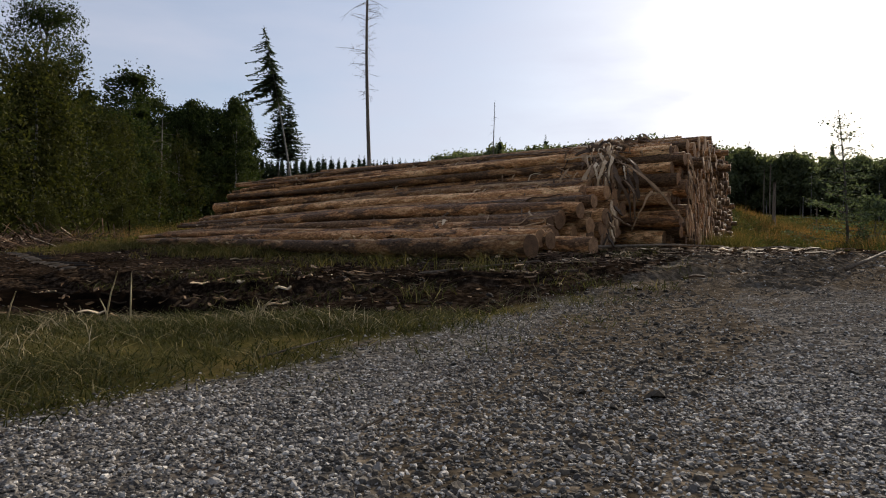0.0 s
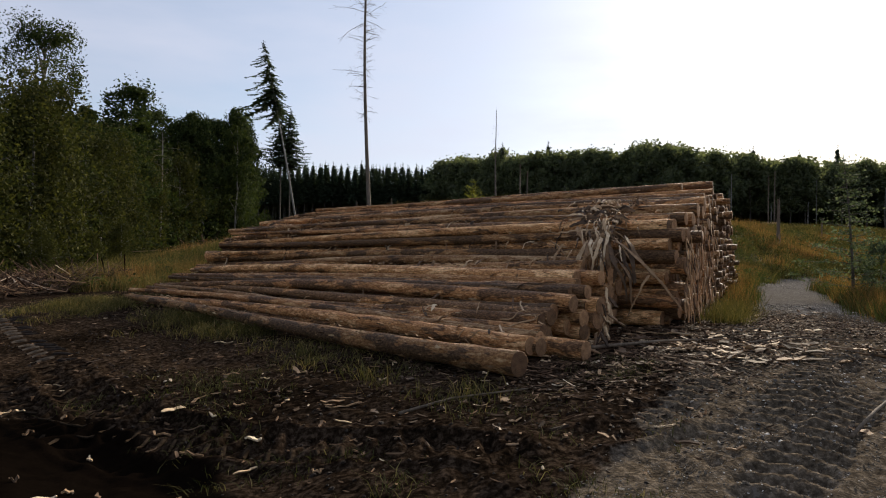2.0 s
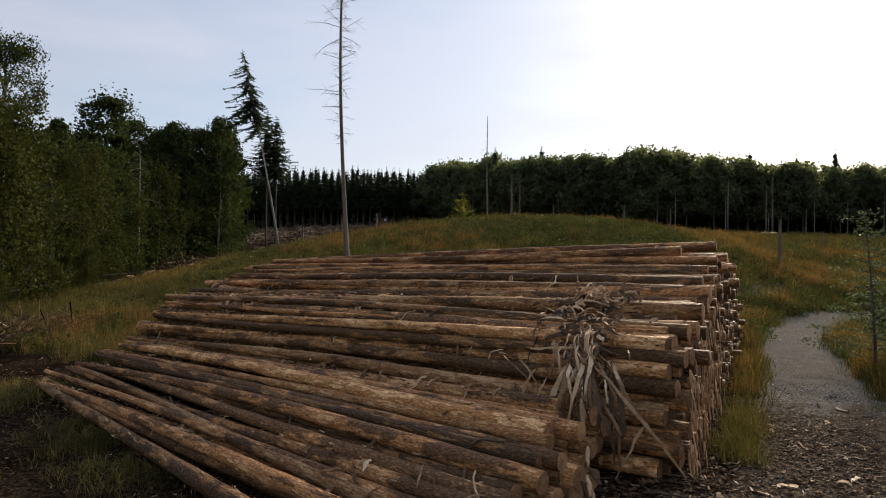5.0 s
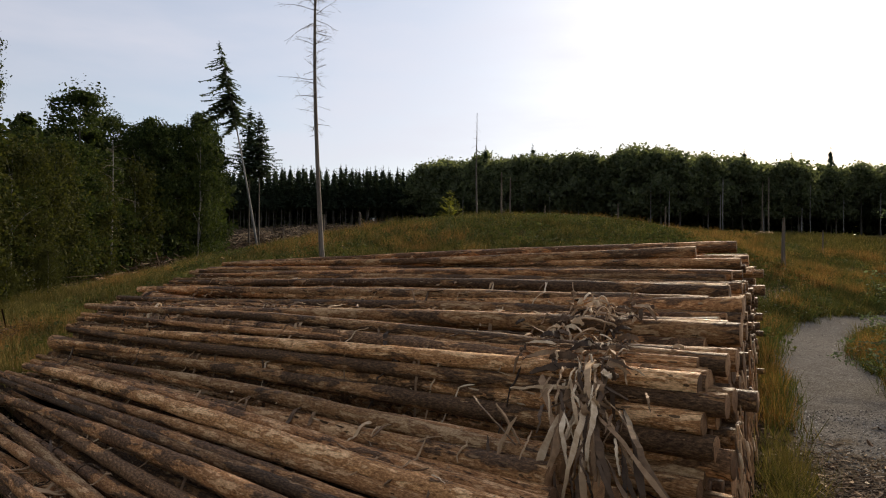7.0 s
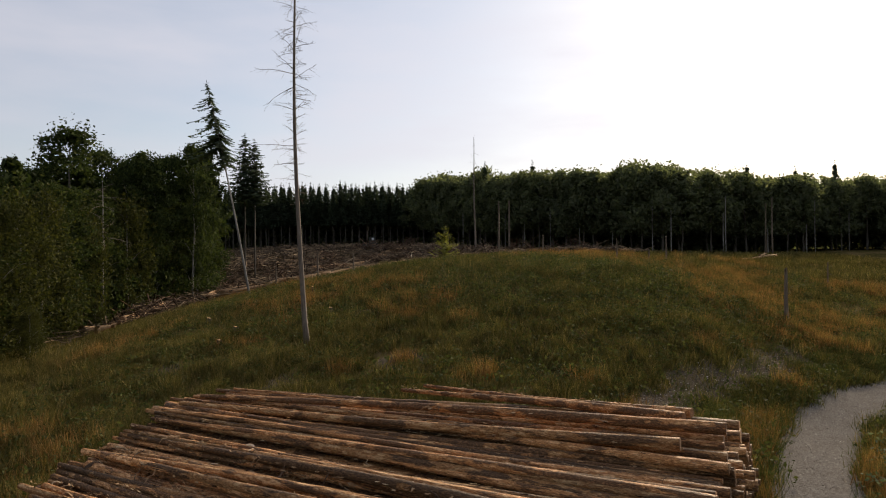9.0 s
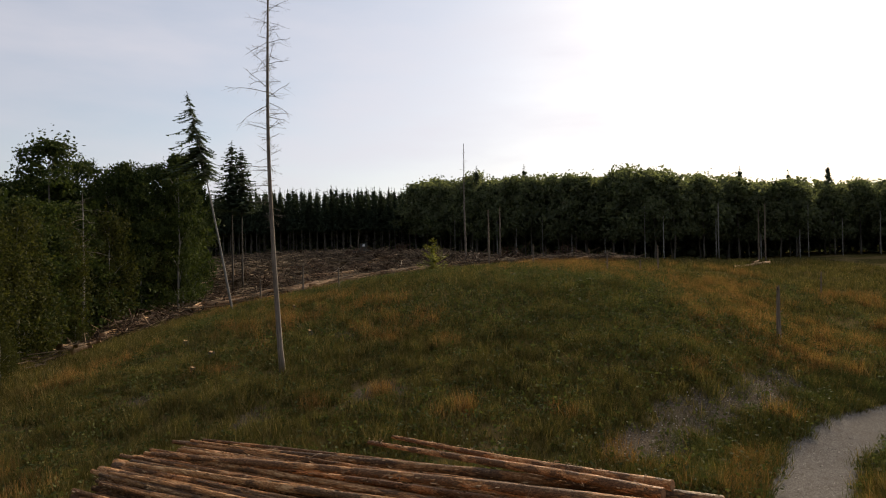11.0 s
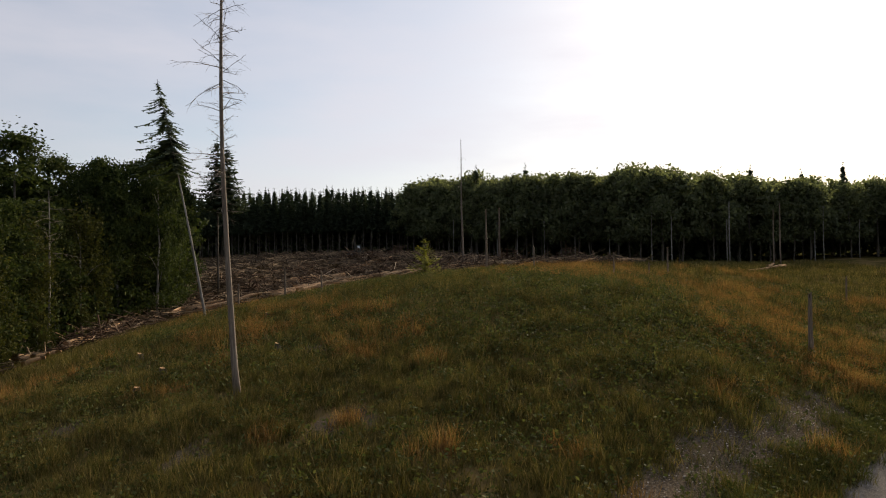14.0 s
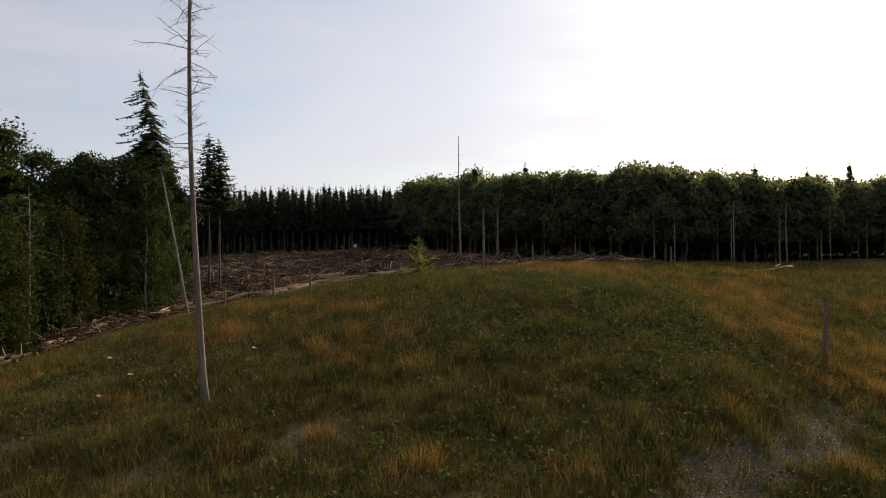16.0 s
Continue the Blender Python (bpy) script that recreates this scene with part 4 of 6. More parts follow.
def crown_mesh(name, C, R, per, size, m, droop=0.0):
    n = len(C)
    d = rng.standard_normal((n, per, 3))
    d /= np.linalg.norm(d, axis=2, keepdims=True)
    rr = U(0.35, 1.0, (n, per, 1)) ** 0.5 * (0.7 + 0.6 * U(0, 1, (n, per, 1)))
    P = C[:, None] + d * rr * R[:, None, None] * np.array([1.1, 1.1, 0.85 + droop])
    P[..., 2] -= droop * R[:, None] * U(0, 1.6, (n, per))
    V, F = leaves(P.reshape(-1, 3), size)
    return raw_mesh(name, V, F, [m])


def broad_tree(h, lo, rad, n, per, size, leaf, bark, limbs=7, lean=0.0, trunk_r=0.2, droop=0.0, label=""):
    root = tagged(new("tree"), label, "tree", "trees of the wood edge")
    C, R = clumps(n, lo, h, rad)
    t = np.linspace(0, 1, 9)
    bend = np.cumsum(rng.normal(0, 0.12, (9, 2)), 0) * h / 20
    path = np.stack([lean * t * h + bend[:, 0] - bend[0, 0], bend[:, 1] - bend[0, 1], t * h * 0.93 - 0.3], -1)
    V, F = tube(path, trunk_r * (1 - 0.85 * t) + 0.02, 9)
    C[:, 0] += np.interp(C[:, 2], path[:, 2], path[:, 0])
    C[:, 1] += np.interp(C[:, 2], path[:, 2], path[:, 1])
    part("trunk", raw_mesh("trunk", V, F, [bark], True), root)
    for k in range(limbs):
        c = C[int(U(0, n))]
        z0 = max(lo * 0.75, c[2] - U(1.5, 4.0))
        st = np.array([np.interp(z0, path[:, 2], path[:, 0]), np.interp(z0, path[:, 2], path[:, 1]), z0])
        q = np.linspace(0, 1, 5)[:, None]
        pp = st + (c - st) * q + np.array([0, 0, 0.5]) * np.sin(q * 3.1) + rng.normal(0, 0.06, (5, 3)) * q
        V, F = tube(pp, np.linspace(trunk_r * 0.42, 0.02, 5), 5)
        part("limb", raw_mesh("limb", V, F, [bark], True), root)
    part("crown", crown_mesh("crown", C, R, per, size, leaf, droop), root)
    return root


def place(root, x, y, s=1.0, sink=0.15, turn=None, sz=None):
    root.location = (x, y, gz1(x, y) - sink)
    root.rotation_euler = (0, 0, U(0, 6.28) if turn is None else turn)
    root.scale = (s, s, sz or s)
    return root


def again(root, x, y, s=1.0, sink=0.15, turn=None, sz=None, label=""):
    c = copy_thing(root, Matrix.Translation((x, y, gz1(x, y) - sink)) @ Matrix.Rotation(U(0, 6.28) if turn is None else turn, 4, "Z"))
    c.scale = (s, s, sz or s)
    if label:
        c["label"] = label
    return c


def spruce_mesh(h, lo, rad, whorls, arms, twigs, m, droop=0.35, lop=None, thin=1.0, path=None, wf=0.3, core=0):
    """Needled boughs in whorls from the height lo to the tip."""
    Vs = []
    for i in range(whorls):
        t = (i + U(-0.3, 0.3)) / whorls
        z = lo + (h - lo) * np.clip(t, 0, 1)
        ln0 = rad * (1 - np.clip(t, 0, 0.97)) ** 0.8 * (0.55 + 0.45 * min(1, (t + 0.05) * 5))
        ox, oy = (np.interp(z, path[:, 2], path[:, 0]), np.interp(z, path[:, 2], path[:, 1])) if path is not None else (0, 0)
        for j in range(arms):
            a = j * 2 * math.pi / arms + U(-0.4, 0.4) + i
            ln = ln0 * U(0.65, 1.15)
            if lop is not None:
                ln *= 0.4 + 0.6 * max(0.0, 0.5 + 0.5 * math.cos(a - lop))
            if rng.random() > thin:
                continue
            d, s = np.array([math.cos(a), math.sin(a), 0]), np.array([-math.sin(a), math.cos(a), 0])
            q = np.linspace(0.0, 1, twigs)
            pts = np.array([ox, oy, z + U(-0.6, 0.6) * (h - lo) / whorls]) + d * (ln * q)[:, None] + np.array([0, 0, 1]) * (ln * (-droop * q + 0.22 * q * q))[:, None]
            w = ln * wf * (1.15 - q * 0.85) + 0.07
            for sg in (-1, 1):
                tip = pts + d * (w * 0.8)[:, None] + s * (sg * w * U(0.7, 1.4, twigs))[:, None] + np.array([0, 0, 1]) * (-w * U(0.1, 0.75, twigs))[:, None]
                b2 = pts + d * (ln / twigs * 1.5) - np.array([0, 0, 1]) * (w * 0.25)[:, None]
                Vs.append(np.stack([pts, tip, b2], 1).reshape(-1, 3))
    if core:
        t = 0.86 * U(0, 1, core) ** 1.5
        a, rr = U(0, 6.28, core), rad * (1 - t) * 0.85 * np.sqrt(U(0, 1, core))
        Q, QF = leaves(np.column_stack([np.cos(a) * rr, np.sin(a) * rr, lo + (h - lo) * t]), 0.3, 0.5)
        Vs.append(np.vstack([Q[QF[:, [0, 1, 2]]].reshape(-1, 3), Q[QF[:, [0, 2, 3]]].reshape(-1, 3)]))
    V = np.vstack(Vs)
    return raw_mesh("crown", V, np.arange(len(V)).reshape(-1, 3), [m])


def spruce(h, lo, rad, whorls, arms, twigs, m=None, label="", r=0.17, group="", bark=None, **kw):
    root = tagged(new("spruce"), label, "conifer", group)
    t = np.linspace(0, 1, 8)
    pth = np.stack([0 * t, 0 * t, t * h - 0.3], -1)
    V, F = tube(pth, r * (1 - 0.93 * t), 7)
    part("trunk", raw_mesh("trunk", V, F, [bark or TRUNK], True), root)
    part("crown", spruce_mesh(h, lo, rad, whorls, arms, twigs, m or NEEDLE, **kw), root)
    return root


# the wood on the near side: broadleaved trees with crowns down to the ground
KINDS = [broad_tree(20, 4.0, 4.4, 80, 240, 0.095, LEAF, TRUNK, 16, label="tall broadleaved tree with an airy green crown at the wood edge", trunk_r=0.22),
         broad_tree(20, 2.0, 4.2, 125, 115, 0.17, LEAF, TRUNK, 7, label="dense dark green broadleaved tree at the wood edge", trunk_r=0.2),
         broad_tree(13, 0.8, 3.2, 100, 120, 0.125, LEAF_Y, BIRCH, 6, droop=0.8, label="yellowish green birch with drooping twigs at the wood edge", trunk_r=0.13),
         broad_tree(17, 1.5, 3.5, 115, 105, 0.155, LEAF, BIRCH, 6, label="slim broadleaved tree with pale trunk at the wood edge", trunk_r=0.15)]
spots = [(0, -31.8, 51.5, 1.0, 1.02), (1, -39.0, 80.7, 1.28, 1.1), (3, -35.5, 90.0, 1.0, 1.15), (3, -31.0, 95.0, 0.9, 1.2), (2, -26.5, 41.5, 0.95, 0.98), (2, -32.5, 61.0, 1.0, 1.0), (2, -25.0, 34.0, 0.9, 0.92),
         (2, -33.5, 66.0, 1.05, 1.05), (2, -35.0, 75.0, 0.95, 1.0), (3, -35.5, 81.0, 0.8, 0.78), (3, -36.5, 60.0, 0.8, 0.7), (3, -35.0, 72.5, 0.9, 0.85), (2, -35.0, 93.0, 1.0, 1.1), (3, -32.0, 99.0, 0.9, 0.98), (1, -38.5, 98.0, 0.8, 0.85),
         (3, -33.5, 107.0, 1.0, 1.12), (1, -40.5, 70.0, 0.8, 0.72), (2, -30.0, 47.5, 1.0, 1.05), (3, -31.5, 36.5, 0.8, 0.75), (1, -36.0, 46.0, 0.7, 0.66), (2, -34.5, 84.0, 1.0, 1.05), (3, -36.5, 88.0, 0.95, 1.08), (3, -34.0, 99.0, 1.0, 1.12), (1, -44.5, 86.0, 1.1, 0.95), (2, -27.2, 44.5, 1.05, 1.05), (3, -34.5, 69.0, 0.9, 0.86), (2, -31.0, 56.0, 0.9, 0.95), (3, -40.7, 100.0, 1.1, 1.18), (3, -37.0, 101.0, 1.1, 1.17), (3, -33.0, 103.0, 1.05, 1.2), (1, -40.5, 89.0, 1.1, 1.02), (1, -43.2, 77.0, 1.05, 0.9), (3, -34.5, 92.0, 1.0, 1.1)]
first = set()
BACK = broad_tree(20, 1.5, 4.6, 40, 45, 0.5, LEAF, TRUNK, 0, label="broadleaved tree deeper in the near wood", trunk_r=0.2)
for k, x, y, s, sz in spots:
    if k not in first:
        first.add(k)
        place(KINDS[k], x, y, s, sz=sz)
    else:
        again(KINDS[k], x, y, s, sz=sz)
for i in range(50):
    x, y = (U(-62, -42), U(28, 125)) if i % 2 else (-40.5 + U(-2.5, 2.5), 24 + 2.0 * i)
    if i < 1:
        place(BACK, x, y)
    else:
        again(BACK, x, y, U(0.78, 0.92))
for x, y, s in ((-25.8, 52, 0.28), (-28.5, 57, 0.2), (-32.5, 73, 0.25), (-25.5, 47, 0.22), (-33.5, 82, 0.3), (-23.5, 38, 0.25), (-33.5, 93, 0.25)):
    again(KINDS[2], x, y, s * 1.2, sz=s, label="low yellowish green bush before the wood edge")

n_l = 22000
P = np.column_stack([U(-50, -31.5, n_l), U(26, 112, n_l)])
V, F = leaves(np.column_stack([P, gz(P[:, 0], P[:, 1]) + U(0.1, 5.0, n_l)]), 0.2)
tagged(new("undergrowth", raw_mesh("undergrowth", V, F, [LEAF])), "dark undergrowth between the trunks of the near wood", "undergrowth", kind="stuff")

# far stands
reseed(13)
far_b = [broad_tree(17, 5.0, 5.6, 85, 52, 0.37, LEAF_HAZED, TRUNK, 0, label="tall beech of the far wood with a dark rounded crown", trunk_r=0.18) for _ in range(4)]
far_c = [broad_tree(16.4, 2.2, 5.6, 34, 34, 0.62, LEAF_HAZED, TRUNK, 0, label="beech deep in the far wood", trunk_r=0.18) for _ in range(2)]
EDGE = np.array([(-2, 172), (8, 156), (20, 139), (31, 131), (41, 118), (52, 120), (62, 123), (78, 122), (100, 118), (135, 112), (175, 100)], float)


def along(P, s):
    seg = np.hypot(*np.diff(P, axis=0).T)
    cum = np.concatenate([[0], np.cumsum(seg)])
    return np.interp(s, cum, P[:, 0]), np.interp(s, cum, P[:, 1])


elen = float(np.hypot(*np.diff(EDGE, axis=0).T).sum())
cnt = 0
for row in range(6):
    s = U(0, 3)
    while s < elen:
        x, y = along(EDGE, s)
        x, y = float(x) + row * 2.2 + U(-1.2, 1.2), float(y) + row * 5.5 + U(-1.6, 1.6)
        f = U(0.93, 1.04) * (1.0 if row else 0.94) * (1.0 - 0.03 * sstep(5, 25, x) - 0.18 * sstep(25, 70, x))
        kit = far_b if row < 2 else far_c
        if kit[0].location.length == 0 or (row == 0 and cnt < 4):
            place(kit[cnt % 4 if row < 2 else 0], x, y, f)
        elif row >= 2 and kit[1].location.length == 0:
            place(kit[1], x, y, f)
        else:
            again(kit[cnt % len(kit)], x, y, f)
        cnt += 1
        s += U(3.9, 5.6)
far_s = [spruce(17, 6.0, 1.9, 26, 8, 4, label="slender dark spruce of the far plantation", r=0.13, group="far spruce plantation", wf=0.42, core=420) for _ in range(3)]
deep_s = [spruce(17, 1.0, 3.3, 16, 7, 3, label="dark spruce deep in the far plantation", r=0.15, group="far spruce plantation", wf=0.45, core=420) for _ in range(2)]
cnt = 0
for row in range(7):
    x = -92 + U(0, 2)
    while x < 3 + row * 1.5:
        y = 176 - 0.02 * (x + 40) + row * 4.0 + U(-1.2, 1.2)
        f = U(0.94, 1.04)
        kit = far_s if row < 3 else deep_s
        if kit[cnt % len(kit)].location.length == 0:
            place(kit[cnt % len(kit)], x, y, f)
        else:
            again(kit[cnt % len(kit)], x, y, f)
        cnt += 1
        x += U(1.55, 2.3) if row < 3 else U(2.4, 3.3)
for x, y, f in ((12, 150, 1.17), (21, 140, 1.14), (24, 140, 1.06), (41.5, 123, 1.02), (60, 130, 1.05), (68, 128, 0.98), (76, 129, 1.03), (87, 127, 0.99)):
    again(far_s[cnt % 3], x, y, f, label="spruce that stands above the far beech wood")
    cnt += 1

Q = []
while len(Q) < 15000:
    s, dep = U(0, elen), U(9, 40)
    x, y = along(EDGE, s)
    Q.append((float(x) + dep * 0.4, float(y) + dep))
Q = np.array(Q + [(U(-95, 6), U(182, 212)) for _ in range(9000)])
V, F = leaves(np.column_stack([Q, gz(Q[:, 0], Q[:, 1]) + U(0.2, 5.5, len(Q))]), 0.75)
tagged(new("undergrowth", raw_mesh("undergrowth", V, F, [LEAF_HAZED])), "dark undergrowth among the trunks of the far woods", "undergrowth", kind="stuff")

# two spruces at the wood's end and the leaning one
reseed(14)
tw = spruce(23.4, 12.8, 3.7, 20, 9, 9, label="tall dark spruce beside its twin, bare lower trunk", r=0.17, group="twin spruces", wf=0.24, core=260, droop=0.3, thin=0.9)
place(tw, -28.0, 108.4, 1.0)
again(tw, -26.2, 107.4, 0.95)
root = tagged(new("leaning_spruce"), "leaning spruce with a long bare trunk and a lopsided crown", "conifer")
t = np.linspace(0, 1, 12)
lp = np.stack([-3.7 * t - 0.6 * t ** 2, 0.5 * t, 21.3 * t - 0.3], -1)
V, F = tube(lp, 0.12 * (1 - 0.9 * t) + 0.01, 8)
part("trunk", raw_mesh("trunk", V, F, [BIRCH], True), root)
part("crown", spruce_mesh(21.0, 13.0, 4.3, 22, 9, 10, NEEDLE, droop=0.62, lop=2.9, thin=0.66, path=lp, wf=0.2), root)
place(root, -15.7, 69.2, 1.0, turn=0.0)


# dead trees and snags
def branch_mesh(ln, up):
    q = np.linspace(0, 1, 6)
    main = np.stack([ln * q, 0.1 * ln * np.sin(3 * q) * U(-1, 1), ln * (up * q - 0.25 * q * q + 0.12 * q ** 3)], -1)
    main[1:] += np.cumsum(rng.normal(0, 0.018 * ln, (5, 3)), 0)
    out = [tube(main, np.linspace(0.018, 0.006, 6), 4)]
    for _ in range(int(U(4, 9))):
        i = int(U(1, 5))
        st = main[i]
        en = st + np.array([U(0.1, 0.5), U(-0.5, 0.5), U(-0.4, 0.25)]) * ln * 0.6
        out.append(tube(np.linspace(st, en, 3) + np.array([[0, 0, 0], [0, 0, 0.04], [0, 0, 0]]), [0.006, 0.005, 0.003], 3))
    return raw_mesh("branch", *merge(out), [DEAD], True)


BR = [branch_mesh(U(0.6, 2.0), U(-0.3, 0.35)) for _ in range(10)]


def dead_tree(x, y, h, r, zlo, n, lean=(0, 0), label="", fac=1.0, bark=None):
    root = tagged(new("dead_tree"), label, "dead tree")
    t = np.linspace(0, 1, 16)
    pth = np.stack([lean[0] * np.sin(2.2 * t ** 0.8) + 0.03 * np.sin(9 * t), lean[1] * t + 0.05 * np.sin(4 * t + 1), t * h - 0.25], -1)
    V, F = tube(pth, r * (1 - 0.78 * t) * (1 + 0.25 * np.exp(-t * 40)), 10, wob=0.02)
    part("trunk", raw_mesh("trunk", V, F, [bark or DEAD], True), root)
    for i in range(n):
        z = zlo + (h - zlo) * U(0, 1) ** 0.75
        u = (z - zlo) / (h - zlo)
        s = fac * U(0.35, 1.15) * (0.5 + 0.8 * math.sin(math.pi * min(1, u * 0.8 + 0.25)))
        part("branch", BR[i % 10], root, "", Matrix.Translation((np.interp(z, pth[:, 2], pth[:, 0]), np.interp(z, pth[:, 2], pth[:, 1]), z)) @ Matrix.Rotation(U(0, 6.28), 4, "Z") @ Matrix.Rotation(U(-0.6, 0.45), 4, "Y") @ Matrix.Diagonal((s, s, s, 1)))
    root.location = (x, y, gz1(x, y))
    return root


dead_tree(-4.78, 42.5, 23.5, 0.15, 7.5, 210, (-0.62, 0.1), "tall dead spruce with thin broken twigs on the grass slope", 0.82)
dead_tree(-34.4, 77.5, 16.0, 0.15, 8.0, 34, (0.4, 0), "pale dead tree with bare forked branches at the wood edge", 1.3, BIRCH)
dead_tree(7.5, 104.0, 18.3, 0.17, 9, 30, (-0.15, 0), "thin dead spruce without twigs, on the crest", 0.5)


def snag(x, y, h, r, label, lean=0.0, bark=None):
    root = tagged(new("snag"), label, "snag", "snags on the clearing")
    t = np.linspace(0, 1, 6)
    pth = np.stack([lean * t * h, 0.01 * h * np.sin(4 * t), t * h - 0.2], -1)
    V, F = tube(pth, r * (1 - 0.35 * t), 9, wob=0.05)
    V[5 * 9:6 * 9, 2] += U(-0.12, 0.22, 9) * min(1.5, h * 0.4)
    part("trunk", raw_mesh("trunk", V, F, [bark or SNAG], True), root)
    for _ in range(3):
        z = U(0.3, 0.9) * h
        V, F = tube(np.array([[lean * z, 0, z], [lean * z + U(-0.3, 0.3), U(-0.3, 0.3), z + U(-0.05, 0.1)]]), [0.03, 0.012], 4)
        part("stub", raw_mesh("stub", V, F, [bark or SNAG], True), root)
    root.location = (x, y, gz1(x, y))
    return root


for x, y, h, r in ((9.6, 88, 7.0, 0.13), (12.9, 108, 8.5, 0.15), (14.6, 85, 2.6, 0.11), (19.8, 71.5, 2.4, 0.09), (27.9, 81, 3.0, 0.1), (25.0, 78, 1.5, 0.1), (41.2, 72.6, 2.4, 0.09), (-10.6, 76, 3.2, 0.12), (-14.6, 74.5, 2.6, 0.11), (47.6, 98, 7.5, 0.09), (49.5, 100, 8.5, 0.1), (-6.0, 70, 2.2, 0.1)):
    snag(x, y, h, r, "thin broken dead trunk standing in the clearing")
snag(25.5, 50.6, 3.6, 0.15, "weathered broken trunk standing in the grass")

for k in range(26):
    x, y = along(EDGE, 14 + (elen - 60) * ((k + U(0.0, 1.0)) / 26) ** 0.8)
    snag(float(x), float(y) - U(3, 8), U(4, 9.5), U(0.06, 0.095), "tall pale bare trunk standing before the far wood", 0.0, BIRCH)

def stump(x, y, h, r):
    root = tagged(new("tree_stump"), "low weathered tree stump in the grass", "stump", "stumps on the slope")
    z = gz1(x, y)
    t = np.linspace(0, 1, 5)
    V, F = tube(np.stack([0 * t, 0 * t, -0.1 + (h + 0.1) * t], -1), r * (1.35 - 0.35 * np.sqrt(t)), 12, wob=0.05)
    part("trunk", raw_mesh("trunk", V, F, [TRUNK], True), root)
    V, F = tube(np.array([[0, 0, h - 0.01], [0.01, 0, h + 0.02]]), [r * 0.94, r * 0.9], 12)
    part("cut_top", raw_mesh("cut_top", V, F, [PALE]), root, "pale sawn top")
    root.location = (x, y, z)


for q in ((-10.2, 47.4, 0.4, 0.17), (-10.3, 44.7, 0.35, 0.15), (-4.6, 48.9, 0.4, 0.16), (-13.5, 52.0, 0.4, 0.18), (9.5, 62.0, 0.45, 0.17), (-7.5, 58.0, 0.4, 0.16)):
    stump(*q)

# young larch on the crest
reseed(15)
la = tagged(new("young_larch"), "small yellow-green larch on the crest of the slope", "conifer")
V, F = tube(np.array([[0, 0, -0.2], [0.03, 0, 1.5], [0, 0.04, 3], [0, 0, 5.0]]), [0.06, 0.05, 0.03, 0.008], 6)
part("trunk", raw_mesh("trunk", V, F, [TRUNK], True), la)
part("crown", spruce_mesh(5.0, 0.4, 2.4, 11, 6, 9, NEEDLE_L, droop=-0.15, wf=0.2), la)
place(la, 2.85, 75.0, 0.8)

# young tree and bushes beside the road
yt = tagged(new("young_tree"), "thin young larch with feathery level twigs beside the road", "tree")
t = np.linspace(0, 1, 9)
pth = np.stack([-0.3 * t ** 2, 0.1 * t, t * 5.2 - 0.2], -1)
V, F = tube(pth, 0.05 * (1 - 0.9 * t) + 0.004, 7)
part("trunk", raw_mesh("trunk", V, F, [TRUNK], True), yt)
CC = []
for i in range(46):
    z = 0.5 + 4.3 * (i + U(0, 0.8)) / 46
    ln = (0.95 - z / 6.3) * U(0.9, 2.1)
    a = 2.4 * i + U(-0.4, 0.4)
    q = np.linspace(0, 1, 7)[:, None]
    st = np.array([np.interp(z, pth[:, 2], pth[:, 0]), np.interp(z, pth[:, 2], pth[:, 1]), z])
    pp = st + np.array([math.cos(a), math.sin(a), 0.12]) * ln * q + np.array([0, 0, 0.2]) * ln * q ** 2 * U(-0.6, 1)
    V, F = tube(pp, np.linspace(0.014, 0.003, 7), 4)
    part("limb", raw_mesh("limb", V, F, [TRUNK], True), yt)
    k = int(75 * ln)
    CC.append(pp[np.clip((U(0.2, 1, k) * 7).astype(int), 1, 6)] + rng.normal(0, 1, (k, 3)) * np.array([0.13, 0.13, 0.06]))
V, F = leaves(np.vstack(CC), 0.045, 0.5)
part("crown", raw_mesh("crown", V, F, [LEAF_T], False), yt)
place(yt, 13.2, 21.1, turn=0.0)


def bush(x, y, h, w, leaf, label, n=26, per=75, size=0.07):
    root = tagged(new("bush"), label, "bush", "bushes beside the road")
    C, R = clumps(n, h * 0.15, h * 0.95, w)
    for k in range(6):
        c = C[k]
        V, F = tube(np.array([[0, 0, -0.1], [c[0] * 0.4, c[1] * 0.4, c[2] * 0.6], c]), [0.025, 0.018, 0.006], 5)
        part("stem", raw_mesh("stem", V, F, [TRUNK], True), root)
    part("leaves", crown_mesh("leaves", C, R, per, size, leaf), root)
    return place(root, x, y)


bush(14.2, 21.4, 2.2, 1.1, LEAF_T, "leafy blue-green bush at the roadside", per=55, size=0.06)
bush(18.9, 29.2, 1.3, 0.9, HERB, "low green bush at the roadside")

# ---- felling waste, logs and machine of the clear-cut ----
reseed(16)
def scatter(n, xr, yr, keep):
    P = np.empty((0, 2))
    while len(P) < n:
        q = np.stack([U(*xr, n), U(*yr, n)], -1)
        q = q[U(0, 1, n) < keep(q[:, 0], q[:, 1])]
        P = np.vstack([P, q])
    return P[:n]


